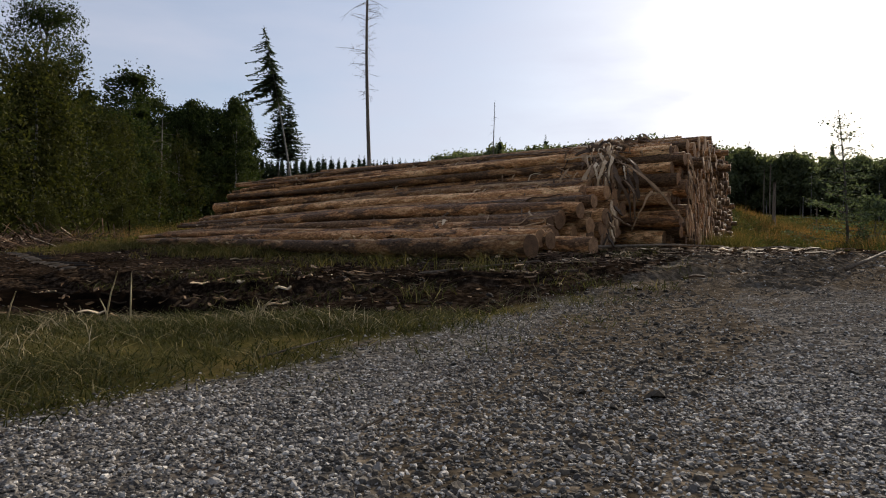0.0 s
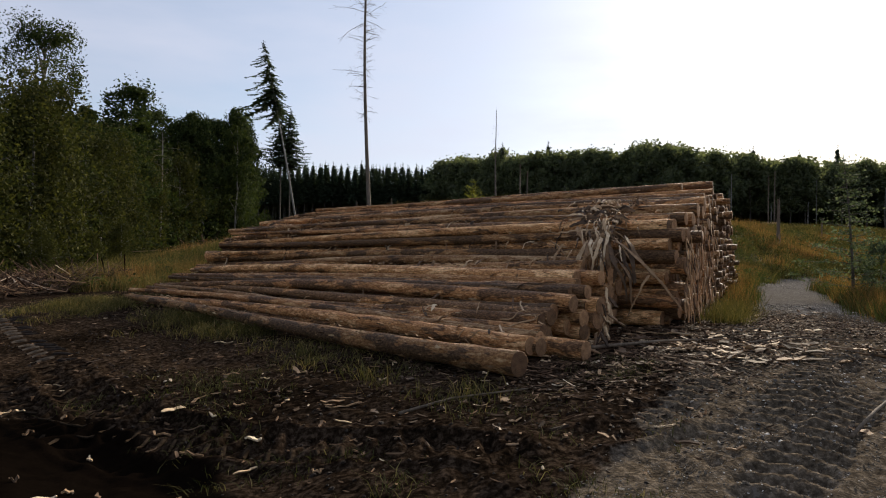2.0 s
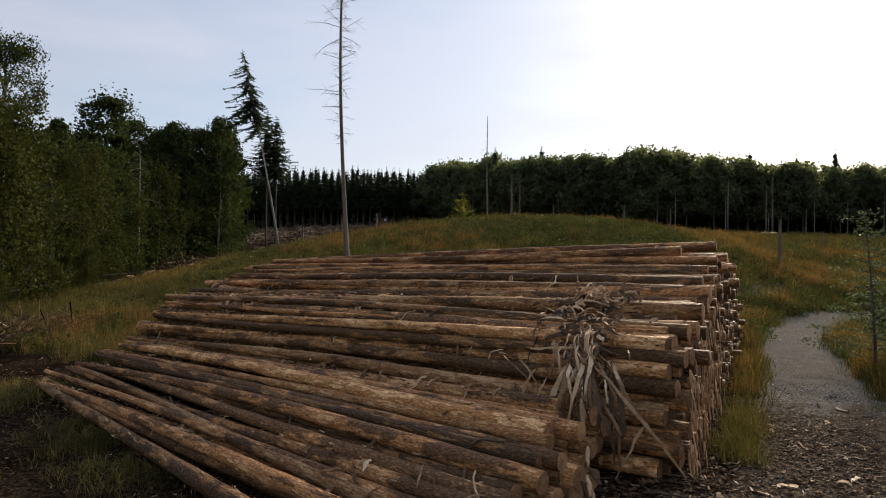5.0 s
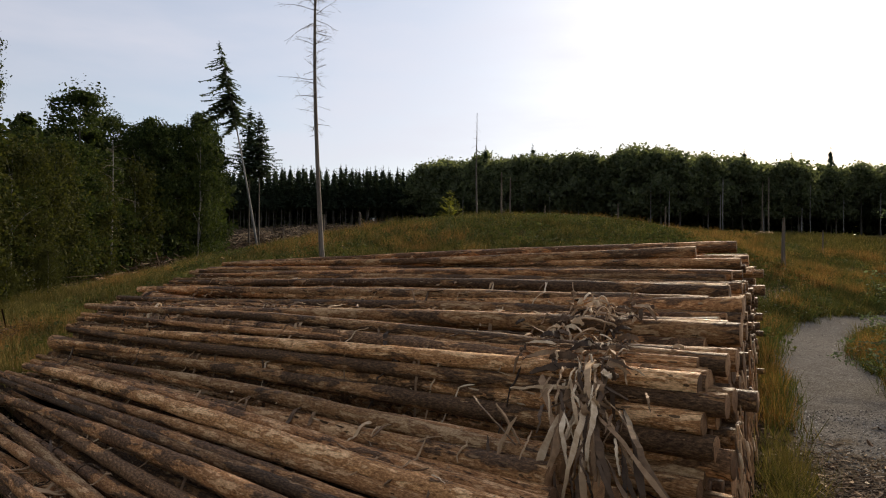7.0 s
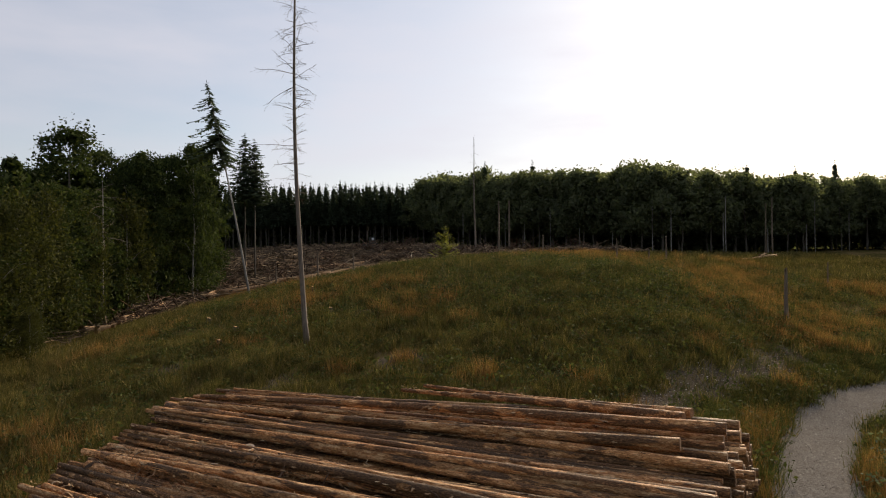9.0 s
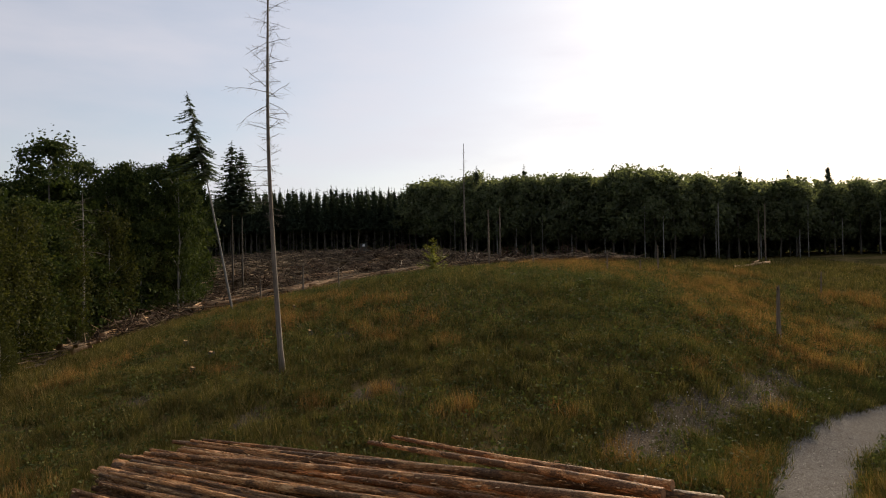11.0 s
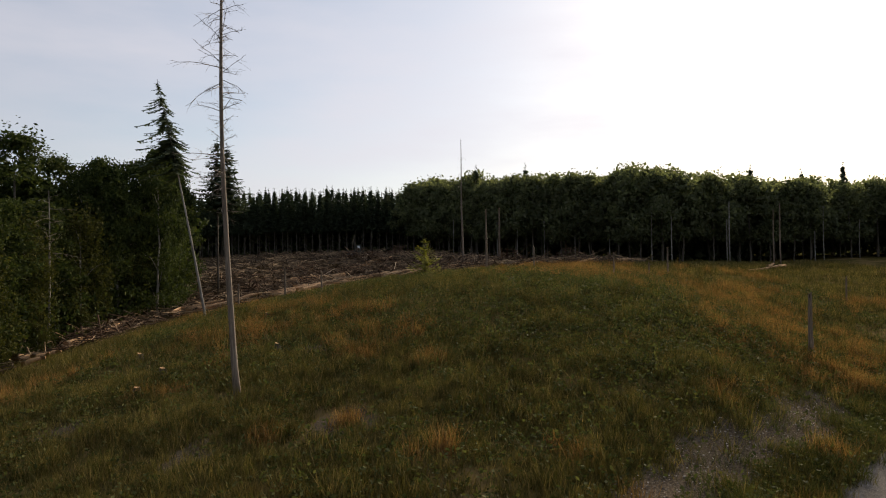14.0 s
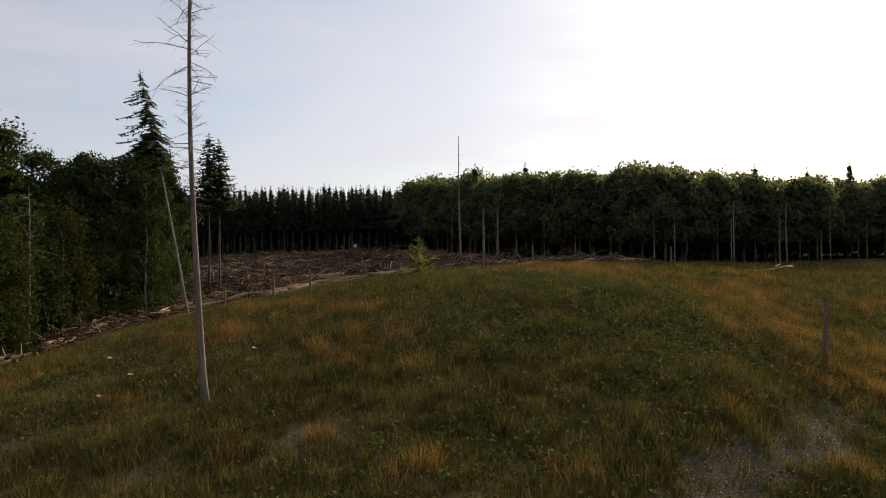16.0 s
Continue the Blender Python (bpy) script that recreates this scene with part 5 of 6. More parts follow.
def sticks(P, ln, r, lift, tilt=0.25):
    """Many short crooked sticks lying about, as one mesh."""
    n = len(P)
    z = gz(P[:, 0], P[:, 1]) + lift * U(0, 1, n)
    a, l = U(0, 6.28, n), ln * U(0.4, 1.6, n)
    d = np.stack([np.cos(a), np.sin(a), rng.normal(0, tilt, n)], -1) * l[:, None] / 2
    c = np.stack([P[:, 0], P[:, 1], z + np.abs(d[:, 2]) * 0.7], -1)
    s = np.stack([-np.sin(a), np.cos(a), 0 * a], -1) * (r * U(0.5, 1.5, n))[:, None]
    u = np.array([0, 0, 1.0]) * (r * U(0.7, 1.4, n))[:, None]
    V = np.stack([c - d - s, c - d + s, c - d + u, c + d - s * 0.6, c + d + s * 0.6, c + d + u * 0.6], 1).reshape(-1, 3)
    b = np.arange(n)[:, None] * 6
    F = np.vstack([b + np.array(f) for f in ([0, 1, 4, 3], [1, 2, 5, 4], [2, 0, 3, 5])])
    return V, F


P = scatter(9000, (-60, 34), (50, 170), lambda x, y: zones(x, y)[2])
PW = scatter(2200, (-50, 34), (58, 165), lambda x, y: zones(x, y)[2])
tagged(new("broken_branches", raw_mesh("broken_branches", *sticks(PW, 2.4, 0.06, 1.0, 0.16), [BLEACHED])), "paler broken branches lying in the felling waste", "branches", kind="stuff")
tagged(new("felling_waste", raw_mesh("felling_waste", *sticks(P, 2.0, 0.05, 0.6, 0.22), [SLASHM])), "brown branches and tops left all over the clear-cut", "branches", kind="stuff")
P = scatter(2600, (-24, -14), (22, 34), lambda x, y: np.exp(-((x + 18.5) / 3.2) ** 2 - ((y - 28) / 3.0) ** 2))
tagged(new("branch_heap", raw_mesh("branch_heap", *sticks(P, 0.9, 0.025, 0.6, 0.35), [WASTE])), "low heap of reddish brown branches at the mud's edge", "branches", kind="stuff")
H = np.array([(-26, 96), (-20, 99), (-22, 108), (-14, 104), (-9, 110), (-3, 107), (4, 104), (9, 101), (-17, 118), (-7, 124), (2, 116), (14, 103), (22, 104), (-28, 116), (-12, 136), (-4, 141), (-30, 84), (-29, 76)], float)
P = np.repeat(H, 190, 0)
off = rng.normal(0, 1, P.shape) * np.array([2.6, 1.5])
P = P + off
V, F = sticks(P, 1.9, 0.055, 0.2, 0.3)
V[:, 2] += np.repeat(2.1 * np.exp(-(off ** 2).sum(1) / 5.0) * U(0.2, 1, len(P)), 6)
tagged(new("debris_heaps", raw_mesh("debris_heaps", V, F, [WASTE])), "heaps of broken branches and tops on the clear-cut", "branches", kind="stuff")
lines = [((-25.2, 60.2), (-23.4, 61), 2), ((-29.8, 66.4), (-26.9, 66.9), 3), ((-28.6, 93.6), (-21.0, 96.2), 3), ((-17.0, 97.0), (-6.0, 104.0), 3), ((-5.4, 104.4), (1.0, 104.6), 3), ((-29.9, 71.9), (-31.2, 80), 3), ((-30.9, 80.3), (-30.4, 84.8), 3), ((-31, 80), (-32, 88), 3), ((-27.8, 89.7), (-28.7, 98.2), 3), ((-26, 89.9), (-20, 92.2), 3), ((-21, 91.8), (-16.7, 93.4), 3),
         ((-16.7, 93.4), (-10.5, 97.5), 4), ((-12.7, 93.7), (-8, 98.5), 3), ((-10, 98), (-4.2, 102.6), 4), ((-0.7, 95.4), (3, 92), 2), ((-25.6, 125.5), (-18, 125), 2), ((-18, 110), (-9.6, 108.2), 3), ((-8, 121.5), (-3, 128.7), 4),
         ((-15, 100), (-8, 104), 3), ((14, 97), (19, 98), 2), ((21, 94), (27, 103), 2), ((28, 104), (35, 112), 2), ((-4, 104), (3, 101), 3), ((5, 103), (12, 106), 3)]
for (ax, ay), (bx, by), n in lines:
    for i in range(n):
        ox, oy = U(-0.8, 0.8), U(-0.8, 0.8)
        f = U(0.6, 1.0)
        a, b = np.array([ax + ox, ay + oy]), np.array([ax + ox + (bx - ax) * f, ay + oy + (by - ay) * f])
        d = U(0.28, 0.46)
        lay_log(PEELED[int(U(0, 6))] if i % 3 else COARSE[int(U(0, 6))], (*a, gz1(*a) + d * 0.5 + 0.28 * (i % 3)), (*b, gz1(*b) + d * 0.5 + 0.28 * (i % 3)), d, "felled spruce log lying at the edge of the clear-cut", "logs on the clear-cut", 0, "felled_log")
for x, y, a, l in ((41.5, 92, 0.5, 7.0), (45.2, 95, 0.9, 2.5)):
    e = (x + l * math.cos(a), y + l * math.sin(a))
    lay_log(PEELED[1], (x, y, gz1(x, y) + 0.3), (*e, gz1(*e) + 0.35), 0.3, "pale fallen trunk lying in the far grass", "logs on the clear-cut", 0, "fallen_trunk")


def box(w, d, h, c=(0, 0, 0), bev=0.05):
    bm = bmesh.new()
    bmesh.ops.create_cube(bm, size=1)
    bmesh.ops.scale(bm, vec=(w, d, h), verts=bm.verts)
    bmesh.ops.bevel(bm, geom=bm.edges[:], offset=bev, segments=2, affect="EDGES")
    bmesh.ops.translate(bm, vec=c, verts=bm.verts)
    return bm


def bm_mesh(name, bm, m):
    me = bpy.data.meshes.new(name)
    bm.to_mesh(me)
    bm.free()
    me.materials.append(m)
    return me


PAINT = plain_mat("machine_paint", (0.03, 0.035, 0.03), (0.06, 0.065, 0.055), 3.0, 0.5, bumps=0.1)
RUBBER = plain_mat("black_rubber", (0.015, 0.015, 0.015), (0.03, 0.028, 0.026), 6.0, 0.8)
PANE, _nt, _b = mat("cab_glass", 0.08, 0.5)
_b.inputs["Base Color"].default_value = (0.55, 0.58, 0.6, 1)
mc = tagged(new("forestry_machine"), "dark forestry machine with a raised crane among the felling waste", "machine")
part("body", bm_mesh("body", box(3.0, 1.8, 1.0, (0, 0, 1.1)), PAINT), mc)
cab = part("cab", bm_mesh("cab", box(1.1, 1.4, 1.3, (0.5, 0, 2.2)), PAINT), mc)
part("window", bm_mesh("window", box(0.45, 0.04, 0.5, (0.5, -0.72, 2.4), 0.01), PANE), cab)
for x in (-1.0, 1.0):
    for y in (-0.9, 0.9):
        V, F = tube(np.array([[x, y - 0.25, 0.55], [x, y + 0.25, 0.55]]), [0.58, 0.58], 14)
        part("wheel", raw_mesh("wheel", V, F, [RUBBER], True), mc)
V, F = tube(np.array([[-0.6, 0, 1.6], [-0.5, 0, 3.4], [-0.2, 0, 5.0]]), [0.12, 0.09, 0.06], 6)
part("crane", raw_mesh("crane", V, F, [SNAG], True), mc)
place(mc, -12.6, 143.5, turn=0.3)


# ---- stones, chips and tracks ----
reseed(17)
def pebbles(P, size, sink=0.25):
    n = len(P)
    q = np.arange(5) * 2 * math.pi / 5
    base = np.vstack([np.column_stack([np.cos(q), np.sin(q), 0 * q - 0.15]), np.column_stack([0.62 * np.cos(q + 0.63), 0.62 * np.sin(q + 0.63), 0 * q + 0.5])])
    f0 = np.array([(i, (i + 1) % 5, 5 + i) for i in range(5)] + [((i + 1) % 5, 5 + (i + 1) % 5, 5 + i) for i in range(5)] + [(5, 6, 7), (5, 7, 8), (5, 8, 9)])
    a = U(0, 6.28, n)
    s = size * np.exp(rng.normal(0, 0.3, n))
    B = base[None] * (1 + rng.normal(0, 0.18, (n, 10, 3))) * np.stack([s, s * U(0.7, 1.0, n), s * U(0.65, 1.0, n)], -1)[:, None]
    tl = rng.normal(0, 0.3, n)[:, None]
    x, y = B[..., 0] * np.cos(a)[:, None] - B[..., 1] * np.sin(a)[:, None], B[..., 0] * np.sin(a)[:, None] + B[..., 1] * np.cos(a)[:, None]
    z = B[..., 2] + tl * B[..., 0]
    V = np.stack([P[:, 0, None] + x, P[:, 1, None] + y, gz(P[:, 0], P[:, 1])[:, None] + z + (s * (0.35 - sink))[:, None]], -1).reshape(-1, 3)
    return V, (np.arange(n)[:, None, None] * 10 + f0[None]).reshape(-1, 3)


def on_gravel(x, y):
    return np.clip(zones(x, y)[1] * (0.35 + 0.9 * fbm(x, y, 1.1, 41)) * (1 - 0.62 * dirt(x, y)) - 0.04, 0, 1)


P = scatter(44000, (-1.6, 5.2), (0.75, 6.4), lambda x, y: on_gravel(x, y) * np.clip(1.5 / y, 0, 1) ** 2.2 * (np.abs(x - 0.1) < 0.75 * y + 0.4))
tagged(new("gravel", raw_mesh("gravel", *pebbles(P, 0.0056), [STONE])), "loose grey crushed stone on the forest road", "gravel", kind="stuff")
P = scatter(2600, (-1.6, 6), (0.8, 7.0), lambda x, y: dirt(x, y) * zones(x, y)[1] * np.clip(2.0 / y, 0, 1) * sstep(0.4, 0.6, fbm(x, y, 2.2, 143)))
tagged(new("road_clods", raw_mesh("road_clods", *pebbles(P, 0.011), [EARTH])), "crumbs and clods of brown earth on the gravel road", "earth", kind="stuff")
P = np.vstack([scatter(5500, (0, 12), (6, 20), on_gravel), scatter(1900, (8, 22), (26, 44), lambda x, y: zones(x, y)[1])])
tagged(new("coarse_gravel", raw_mesh("coarse_gravel", *pebbles(P, 0.015), [STONE])), "grey stones on the road and the bare bank", "gravel", kind="stuff")


def chips(P, ln, wd, lift=0.02):
    """Curled flat bits of bark and wood."""
    n = len(P)
    a, l, w = U(0, 6.28, n), ln * np.exp(rng.normal(0, 0.5, n)), wd * np.exp(rng.normal(0, 0.35, n))
    d, s = np.stack([np.cos(a), np.sin(a), rng.normal(0, 0.12, n)], -1), np.stack([-np.sin(a), np.cos(a), rng.normal(0, 0.25, n)], -1)
    c = np.stack([P[:, 0], P[:, 1], gz(P[:, 0], P[:, 1]) + lift * U(0.3, 1.6, n)], -1)
    up = np.array([0, 0, 1.0])
    rows = []
    for t, ww, hh in ((-0.5, 0.7, 0.5), (-0.15, 1.0, 0.0), (0.2, 0.95, 0.05), (0.5, 0.35, 0.4)):
        m = c + d * (t * l)[:, None] + up * (hh * 0.05 * l)[:, None]
        rows += [m - s * (ww * w / 2)[:, None], m + up * (w * 0.22)[:, None], m + s * (ww * w / 2)[:, None]]
    V = np.stack(rows, 1).reshape(-1, 3)
    f0 = np.array([(i * 3 + j, i * 3 + j + 1, i * 3 + j + 4, i * 3 + j + 3) for i in range(3) for j in range(2)])
    return V, (np.arange(n)[:, None, None] * 12 + f0[None]).reshape(-1, 4)


def chip_keep(x, y):
    d = np.abs(poly_d(x, y, PILE))
    k = 0.9 * np.exp(-((x - 7.4) / 2.2) ** 2 - ((y - 13.4) / 2.0) ** 2) + 0.08 * np.exp(-((x - 6.5) / 3.4) ** 2 - ((y - 12.5) / 4.2) ** 2) + 0.6 * np.exp(-((x - 2.6) / 2.0) ** 2 - ((y - 9) / 1.6) ** 2)
    return np.clip(k + 0.12 * zones(x, y)[0] * np.exp(-d / 3), 0, 1) * (1 - wet(x, y))


P = scatter(6000, (-14, 14), (4.5, 24), chip_keep)
tagged(new("bark_chips", raw_mesh("bark_chips", *chips(P, 0.085, 0.026), [WASTE])), "brown and pale bark chips strewn over the mud and the road", "bark chips", kind="stuff")
P = scatter(10000, (1, 12), (8, 18), lambda x, y: np.exp(-((x - 4.4) / 1.7) ** 2 - ((y - 10.9) / 1.3) ** 2) + 0.7 * np.exp(-((x - 7.8) / 1.6) ** 2 - ((y - 14) / 2.4) ** 2) + 0.5 * np.exp(-((x - 2.5) / 1.4) ** 2 - ((y - 9) / 1.0) ** 2))
tagged(new("bark_mulch", raw_mesh("bark_mulch", *chips(P, 0.085, 0.028), [MULCH])), "carpet of brown shredded bark beside the log ends", "bark chips", kind="stuff")
P = scatter(2600, (-14, 6), (4.5, 22), lambda x, y: zones(x, y)[0] * (1 - wet(x, y)))
tagged(new("mud_litter", raw_mesh("mud_litter", *chips(P, 0.055, 0.02, 0.01), [WASTE])), "small dark bits of bark trodden into the mud", "bark chips", kind="stuff")
P = scatter(4200, (-14, 6), (4.5, 22), lambda x, y: zones(x, y)[0] * (1 - wet(x, y)))
tagged(new("mud_clods", raw_mesh("mud_clods", *pebbles(P, 0.02), [MUDM])), "dark clods of churned mud", "mud", kind="stuff")


def bark_piece(x, y, ln, wd, a, label):
    q = np.linspace(-0.5, 0.5, 6)
    p = np.stack([q * ln, 0.05 * ln * np.sin(4 * q + a), 0.02 + 0.2 * ln * q * q * U(0, 1)], -1) + rng.normal(0, 0.012, (6, 3))
    V, F = ribbon(p, wd * U(0.7, 1.1, 6), (0, 0, 1), U(0.003, 0.007), rag=0.4)
    ob = tagged(new("bark_piece", raw_mesh("bark_piece", V, F, [STRIP if rng.random() < 0.8 else STRIP_P], False)), label, "bark", "large bark pieces on the ground")
    ob.matrix_world = Matrix.Translation((x, y, gz1(x, y))) @ Matrix.Rotation(a, 4, "Z") @ Matrix.Rotation(U(-0.35, 0.35), 4, "X")


for x, y in ((-3.1, 8.3), (2.35, 8.75), (2.9, 8.9), (3.7, 11.0), (4.5, 11.6), (4.9, 11.4), (4.2, 10.6), (3.4, 10.2), (-0.5, 7.6), (-0.9, 7.9), (5.6, 11.9), (5.2, 10.2), (8.9, 16.0), (9.9, 17.2), (10.4, 18.5), (1.0, 7.7), (-5.6, 11.0), (-1.9, 10.0), (-3.9, 12.4), (4.3, 6.35), (7.0, 12.4), (7.9, 13.6), (6.3, 10.7), (4.0, 9.7), (1.8, 8.1), (-6.5, 13.2)):
    bark_piece(x, y, U(0.2, 0.5), U(0.05, 0.11), U(0, 6.28), "pale curled piece of bark lying on the trampled ground")


for k in range(150):
    bark_piece(rng.normal(4.3, 1.2), rng.normal(10.5, 0.8), U(0.2, 0.65), U(0.03, 0.12), U(0, 6.28), "curled piece of bark in the litter below the log ends")
for k in range(90):
    bark_piece(U(-6.5, 3.0), U(5.6, 10.5), U(0.08, 0.3), U(0.015, 0.05), U(0, 6.28), "splinter of bark trodden into the dark mud")
for k in range(60):
    bark_piece(rng.normal(7.3, 1.0), rng.normal(13.4, 1.7), U(0.08, 0.3), U(0.02, 0.06), U(0, 6.28), "piece of bark lying on the road beside the pile")


def long_stick(pts, r, label):
    pts = np.array(pts, float)
    z = gz(pts[:, 0], pts[:, 1])
    V, F = tube(np.column_stack([pts[:, 0], pts[:, 1], z + r + pts[:, 2]]), np.linspace(r, r * 0.45, len(pts)), 6, wob=0.08)
    tagged(new("branch", raw_mesh("branch", V, F, [SNAG], True)), label, "branch", "loose branches")


long_stick([(4.0, 6.1, 0), (4.6, 6.7, 0.06), (5.1, 7.1, 0.12), (5.8, 7.7, 0.1)], 0.022, "bare grey branch lying at the road's edge")
long_stick([(5.1, 7.1, 0.12), (5.5, 7.1, 0.16), (5.9, 7.3, 0.2)], 0.012, "forked twig of the grey branch at the road's edge")
long_stick([(-0.72, 2.62, 0), (-0.55, 2.8, 0.02), (-0.42, 3.0, 0.03)], 0.006, "pale dry stalk lying where grass meets gravel")
long_stick([(-0.12, 1.45, 0), (-0.02, 1.62, 0.01)], 0.004, "short straw lying on the gravel")
long_stick([(5.2, 6.0, 0), (5.5, 6.05, 0.0)], 0.03, "pale bit of wood lying at the road's edge")
long_stick([(-0.2, 7.4, 0), (0.4, 7.9, 0.03), (1.3, 8.0, 0.05)], 0.018, "crooked brown branch lying on the mud")
long_stick([(4.6, 10.4, 0), (5.9, 11.0, 0.06), (7.2, 11.2, 0.05)], 0.02, "crooked brown branch lying beside the pile")
long_stick([(2.4, 10.0, 0.02), (3.6, 10.4, 0.1), (4.8, 10.8, 0.04)], 0.028, "broken branch lying under the log ends")


def lugs(P, width, gap, name, label, swing=0.5, soil=None):
    """The ribbed print of a tractor tyre pressed in the soft ground."""
    C = spline(P, 10)
    seg = np.hypot(*np.diff(C, axis=0).T)
    cum = np.concatenate([[0], np.cumsum(seg)])
    Vs, Fs, o = [], [], 0
    k = 0
    for s in np.arange(0.05, cum[-1] - 0.1, gap):
        k += 1
        if rng.random() < 0.12:
            continue
        x, y = np.interp(s, cum, C[:, 0]), np.interp(s, cum, C[:, 1])
        x2, y2 = np.interp(s + 0.1, cum, C[:, 0]), np.interp(s + 0.1, cum, C[:, 1])
        dx, dy = (x2 - x) / 0.1, (y2 - y) / 0.1
        sg = 1 if k % 2 else -1
        p0, p1 = np.array([x - dy * 0.02 * sg, y + dx * 0.02 * sg]), np.array([x - dy * width / 2 * sg + dx * swing * width * 0.5, y + dx * width / 2 * sg + dy * swing * width * 0.5])
        q = np.linspace(0, 1, 4)[:, None]
        c2 = p0 + (p1 - p0) * q + rng.normal(0, 0.012, (4, 2))
        c = np.column_stack([c2, gz(c2[:, 0], c2[:, 1]) - 0.004])
        V, F = tube(c, (U(0.026, 0.038) if soil else U(0.04, 0.055)) * np.array([0.7, 1, 1, 0.6]), 5)
        V[:, 2] = c[0, 2] + (V[:, 2] - c[0, 2]) * (0.55 if soil else 0.9)
        Vs.append(V)
        Fs.append(F + o)
        o += len(V)
    tagged(new(name, raw_mesh(name, np.vstack(Vs), np.vstack(Fs), [soil or MUDM], True)), label, "tyre track", kind="stuff")


lugs([(-12.6, 19.0), (-11.1, 16.9), (-8.6, 13.8), (-6.4, 11.4)], 0.6, 0.2, "tyre_track", "ribbed tractor tyre track curving through the mud")


lugs([(-6.5, 11.5), (-5.5, 10.1), (-4.2, 8.7), (-2.9, 7.7), (-1.8, 7.0), (-0.6, 6.6)], 0.66, 0.135, "tyre_track", "ladder-like tractor tyre track pressed in the dark mud", soil=MUD_LIT)
lugs([(-6.8, 10.1), (-5.6, 9.0), (-4.7, 8.3), (-3.9, 7.7)], 0.56, 0.135, "tyre_track", "second ladder-like tyre track in the dark mud", soil=MUD_LIT)
P = scatter(1300, (8, 27), (30, 48), lambda x, y: (poly_d(x, y, SCREE) < 0.3) * 1.0)
tagged(new("bank_stones", raw_mesh("bank_stones", *pebbles(P, 0.032), [STONE])), "loose stones on the bare bank above the road", "stones", kind="stuff")


def stalk(x, y, h, lx, ly):
    z = gz1(x, y)
    V, F = tube(np.array([[x, y, z - 0.02], [x + lx * 0.5, y + ly * 0.5, z + h * 0.6], [x + lx, y + ly, z + h]]), [0.006, 0.005, 0.003], 5)
    tagged(new("dry_stalk", raw_mesh("dry_stalk", V, F, [HAY], True)), "single dry yellow stalk standing in the trampled grass", "stalk", "dry stalks")


for q in ((-2.15, 4.05, 0.36, 0.08, 0.0), (-2.0, 4.1, 0.34, -0.05, 0.1), (-2.9, 4.2, 0.22, 0.06, 0.0), (-2.4, 4.6, 0.16, -0.1, 0.05), (-1.2, 4.3, 0.12, 0.1, 0.0)):
    stalk(*q)


# ---- grass and herbs ----
reseed(18)
def blades(P, h, w, per, m, name, label, spread=0.1, bend=0.45, cat="grass", segs=1):
    """Tufts of thin bent blades, all in one mesh."""
    n = len(P)
    hh = h * (0.4 + 1.2 * fbm(P[:, 0], P[:, 1], 0.75, 131))
    c = np.repeat(P, per, 0) + rng.normal(0, spread, (n * per, 2))
    hh = np.repeat(hh, per) * U(0.5, 1.3, n * per)
    N = n * per
    a = U(0, 6.28, N)
    z = gz(c[:, 0], c[:, 1]) - 0.03
    s = np.stack([np.cos(a), np.sin(a), 0 * a], -1) * (w * U(0.6, 1.4, N) / 2)[:, None]
    b = np.stack([rng.normal(0, bend, N), rng.normal(0, bend, N), 0 * a], -1) * hh[:, None]
    base = np.column_stack([c, z])
    up = np.array([0, 0, 1.0]) * hh[:, None]
    if segs == 1:
        V = np.stack([base - s, base + s, base + up + b * 0.8], 1).reshape(-1, 3)
        F = np.arange(N * 3).reshape(-1, 3)
    else:
        V = np.stack([base - s, base + s, base + up * 0.6 + b * 0.3 + s * 0.8, base + up * 0.6 + b * 0.3 - s * 0.8, base + up * 0.9 + b + s * 0.15, base + up * 0.9 + b - s * 0.15], 1).reshape(-1, 3)
        F = (np.arange(N)[:, None, None] * 6 + np.array([(0, 1, 2, 3), (3, 2, 4, 5)])[None]).reshape(-1, 4)
    tagged(new(name, raw_mesh(name, V, F, [m])), label, cat, kind="stuff")


def meadow(x, y):
    a, b, c = zones(x, y)
    return np.clip(1 - np.maximum(np.maximum(a, b), c) * 1.05, 0, 1)


def dry(x, y):
    return sstep(0.52, 0.66, fbm(x, y, 0.13, 61)) * meadow(x, y)


P = scatter(34000, (-30, 27), (17, 48), lambda x, y: meadow(x, y) * (poly_d(x, y, PILE) > 0.2) * np.clip(fbm(x, y, 1.1, 87) * 2.4 - 0.55, 0.1, 1))
blades(P, 0.45, 0.024, 9, GRASS, "meadow_grass", "tangled green and brown meadow grass on the slope", 0.12)
P = scatter(36000, (-34, 60), (44, 108), lambda x, y: meadow(x, y) * np.clip(fbm(x, y, 0.7, 89) * 2.4 - 0.55, 0.1, 1))
blades(P, 0.5, 0.045, 6, GRASS, "far_grass", "rough green and brown grass on the hill", 0.22)
P = np.vstack([scatter(900, (-20, 40), (22, 95), lambda x, y: dry(x, y) * (poly_d(x, y, PILE) > 0.2)), scatter(300, (22, 46), (42, 74), lambda x, y: meadow(x, y) * sstep(0.54, 0.62, fbm(x, y, 0.3, 97)))])
KN = np.repeat(np.array([(3.9, 45), (26, 47), (25.4, 48.2), (20.5, 51.6), (23.8, 51), (4.3, 35.8), (16.6, 40.7), (19, 37.3), (27.5, 46.6), (1.2, 38.5), (8.8, 36.0), (-2.5, 37.5), (28, 50), (30, 53)], float), 5, 0)
P = np.vstack([P, KN + rng.normal(0, 0.4, KN.shape)])
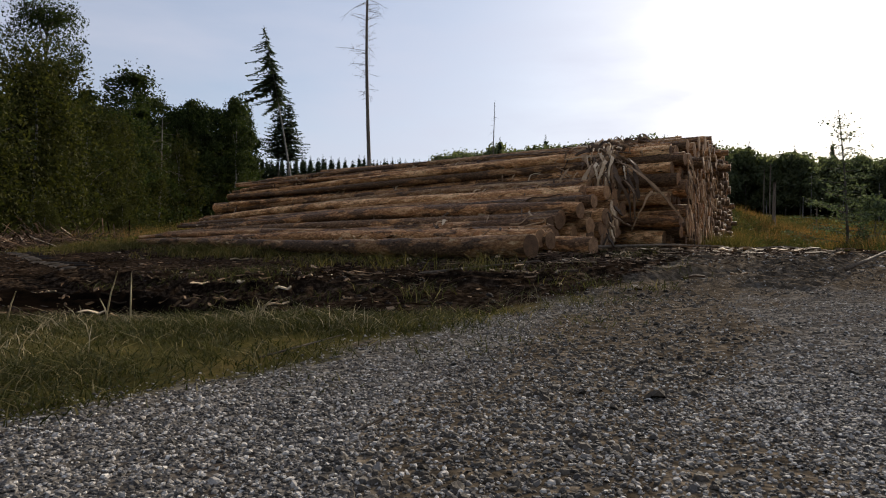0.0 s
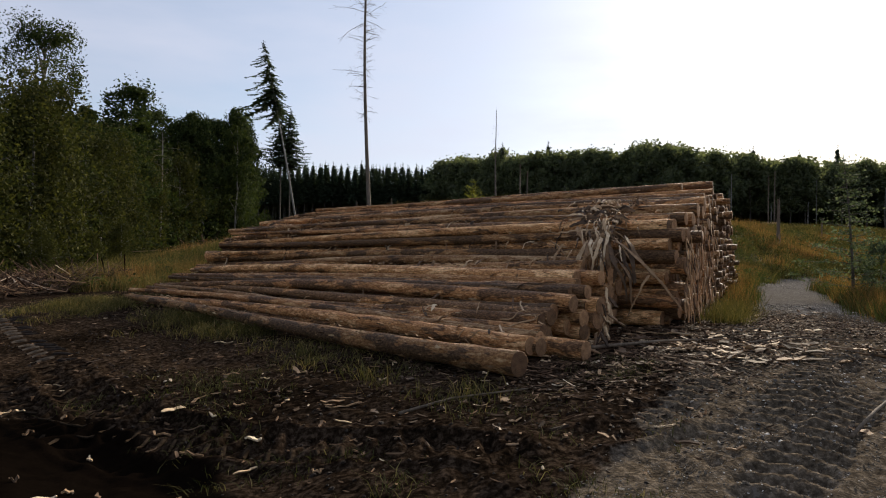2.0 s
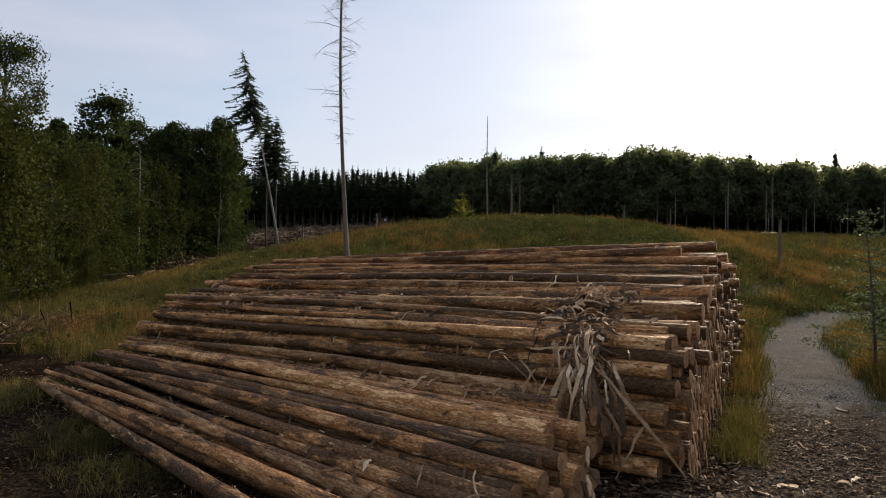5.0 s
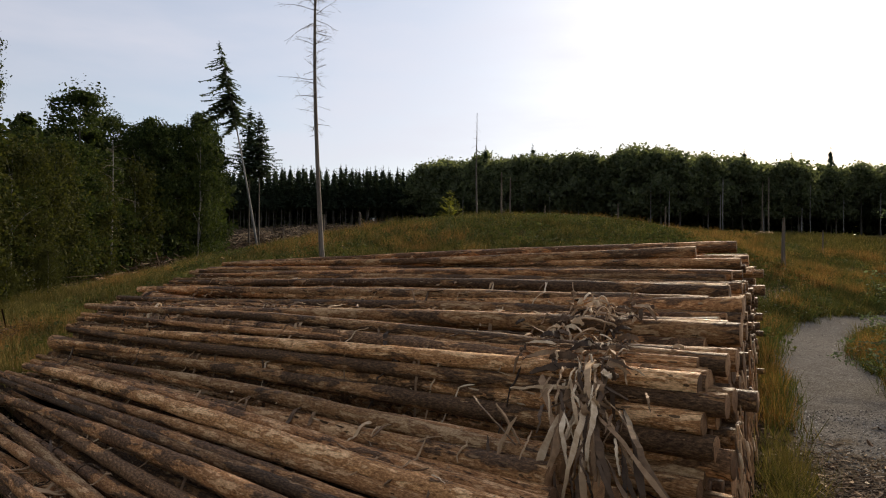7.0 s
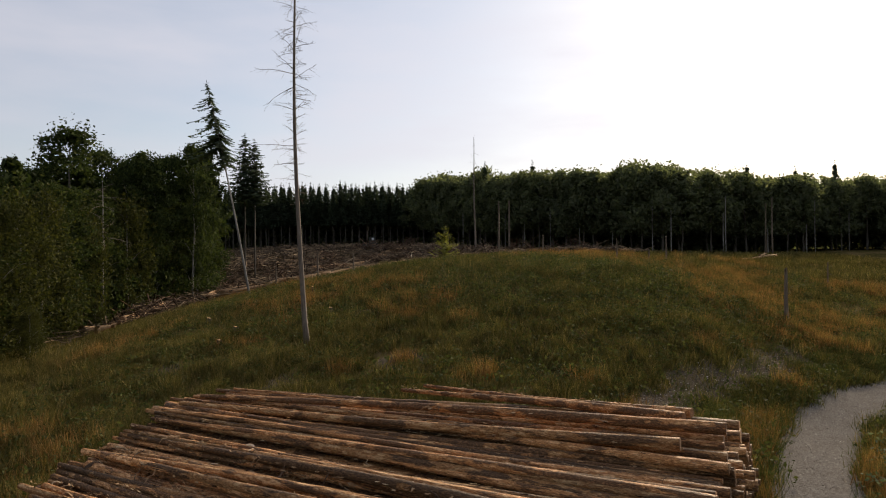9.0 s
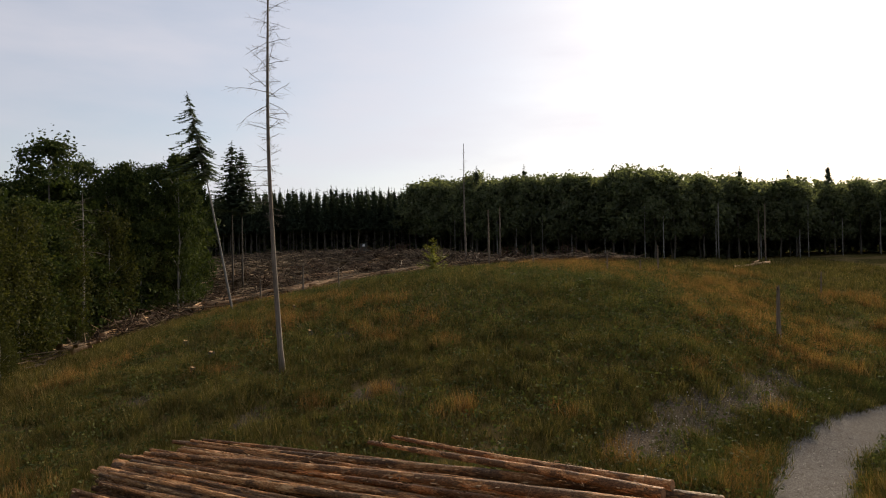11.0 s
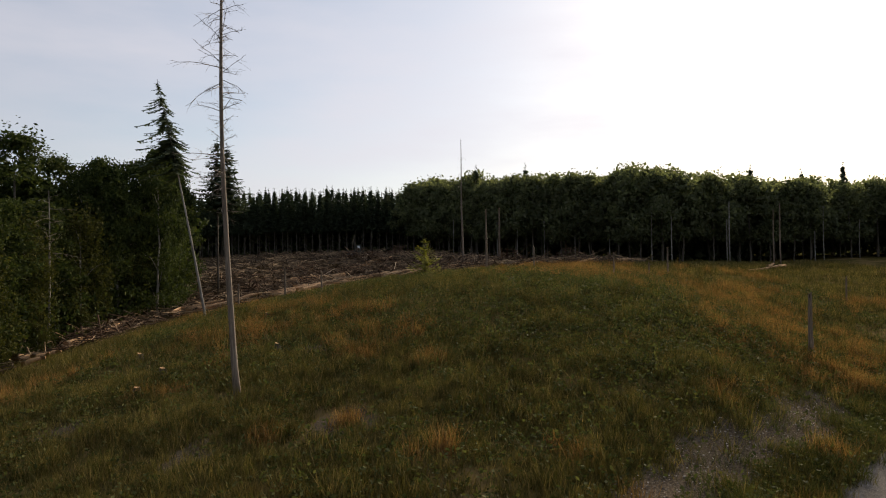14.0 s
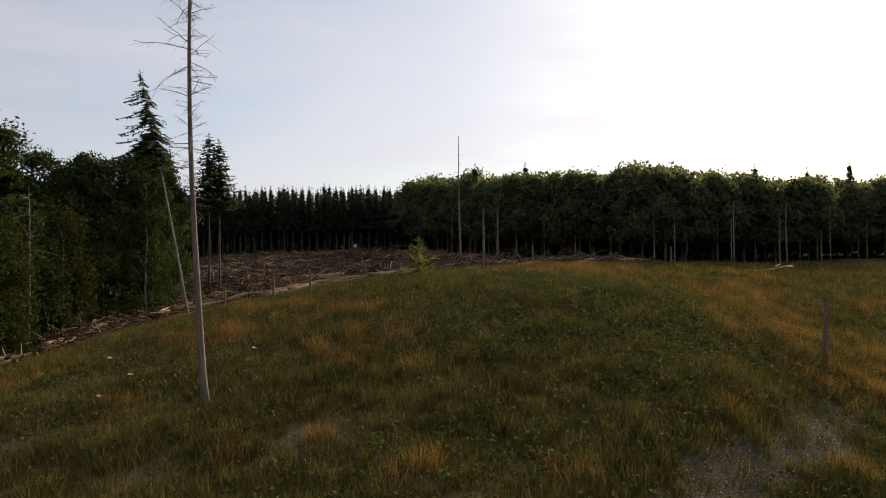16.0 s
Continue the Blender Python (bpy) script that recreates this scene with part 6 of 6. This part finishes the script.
blades(P, 0.75, 0.024, 60, STRAW, "dry_grass_tufts", "tall orange-brown dry grass tufts", 0.24, 0.35)
P = np.vstack([scatter(300, (8.0, 19), (15.0, 34), lambda x, y: (np.abs(road_d(x, y) - 0.7) < 0.6) * (poly_d(x, y, PILE) > 0.1) * meadow(x, y)), scatter(50, (-14, -8), (20, 30), meadow)])
blades(P, 0.62, 0.014, 34, STRAW, "verge_grass", "tall reddish dry grass along the road and the pile", 0.18, 0.35)
P = scatter(2300, (8, 32), (14, 46), lambda x, y: (road_d(x, y) < 4.0) * meadow(x, y) * (poly_d(x, y, PILE) > 0.2))
blades(P, 0.5, 0.02, 26, HERB, "verge_herbs", "fresh green grass and herbs along the road", 0.2, 0.5)
P = scatter(1500, (4.5, 10), (3, 17), lambda x, y: meadow(x, y) * (road_d(x, y) < 3))
blades(P, 0.35, 0.012, 18, GRASS, "roadside_grass", "trampled green grass along the road", 0.12, 0.6)
P = scatter(1700, (-6.5, 1.6), (1.7, 5.0), lambda x, y: np.clip(meadow(x, y) * (fbm(x, y, 1.4, 77) * 2.2 - 0.5) + 0.04 * (road_d(x, y) > -0.6), 0, 1))
blades(P, 0.085, 0.0055, 30, FGRASS, "front_grass", "short trampled grass at the road's edge", 0.12, 1.1, segs=2)
P = scatter(90, (-6, 1.5), (2.2, 5.0), meadow)
blades(P, 0.13, 0.0045, 20, HAY, "straw", "dry yellowed stalks in the trampled grass", 0.1, 1.1, segs=2)
P = scatter(150, (-5, 3.5), (4.8, 10), lambda x, y: zones(x, y)[0] * (1 - wet(x, y)) * sstep(0.55, 0.65, fbm(x, y, 0.8, 71)))
blades(P, 0.12, 0.007, 18, FGRASS, "mud_grass", "thin grass tufts left in the mud", 0.12, 0.9, segs=2)


P = scatter(420, (-12, 1.5), (7.5, 20), lambda x, y: np.exp(-((x + y - 9.3) / 0.9) ** 2) * sstep(0.4, 0.6, fbm(x, y, 0.7, 151)) + np.exp(-((x + 9.6) / 1.6) ** 2 - ((y - 18.6) / 1.8) ** 2))
blades(P, 0.22, 0.01, 22, GRASS, "log_grass", "green grass growing beside the lowest logs", 0.16, 0.7, segs=2)
P = scatter(2600, (-24, 36), (26, 76), lambda x, y: meadow(x, y) * sstep(0.45, 0.65, fbm(x, y, 0.5, 157)) * np.clip(40 / y, 0, 1))
blades(P, 0.75, 0.03, 34, GRASS, "grass_tussocks", "tall tussocks of olive and brown grass on the slope", 0.2, 0.4)


def herb_keep(x, y):
    return meadow(x, y) * np.clip(1.3 * np.exp(-((x - 16) / 8) ** 2 - ((y - 54) / 11) ** 2) + 0.2 + 0.4 * sstep(0.48, 0.6, fbm(x, y, 0.25, 81)) + 0.8 * np.exp(-((x - 13) / 3) ** 2 - ((y - 31) / 4) ** 2), 0, 1)


P = scatter(15000, (-18, 40), (24, 78), herb_keep)
cl = np.repeat(np.arange(len(P)), 9)
sz = U(0.18, 0.5, len(P))[cl]
d = rng.standard_normal((len(cl), 3))
d /= np.linalg.norm(d, axis=1, keepdims=True)
C = np.column_stack([P[cl] + d[:, :2] * sz[:, None], gz(P[cl, 0], P[cl, 1]) + 0.12 + np.abs(d[:, 2]) * sz * 1.1])
V, F = leaves(C, 0.078, 0.45)
tagged(new("herbs", raw_mesh("herbs", V, F, [HERB])), "dark green leafy herbs covering the slope", "herbs", kind="stuff")
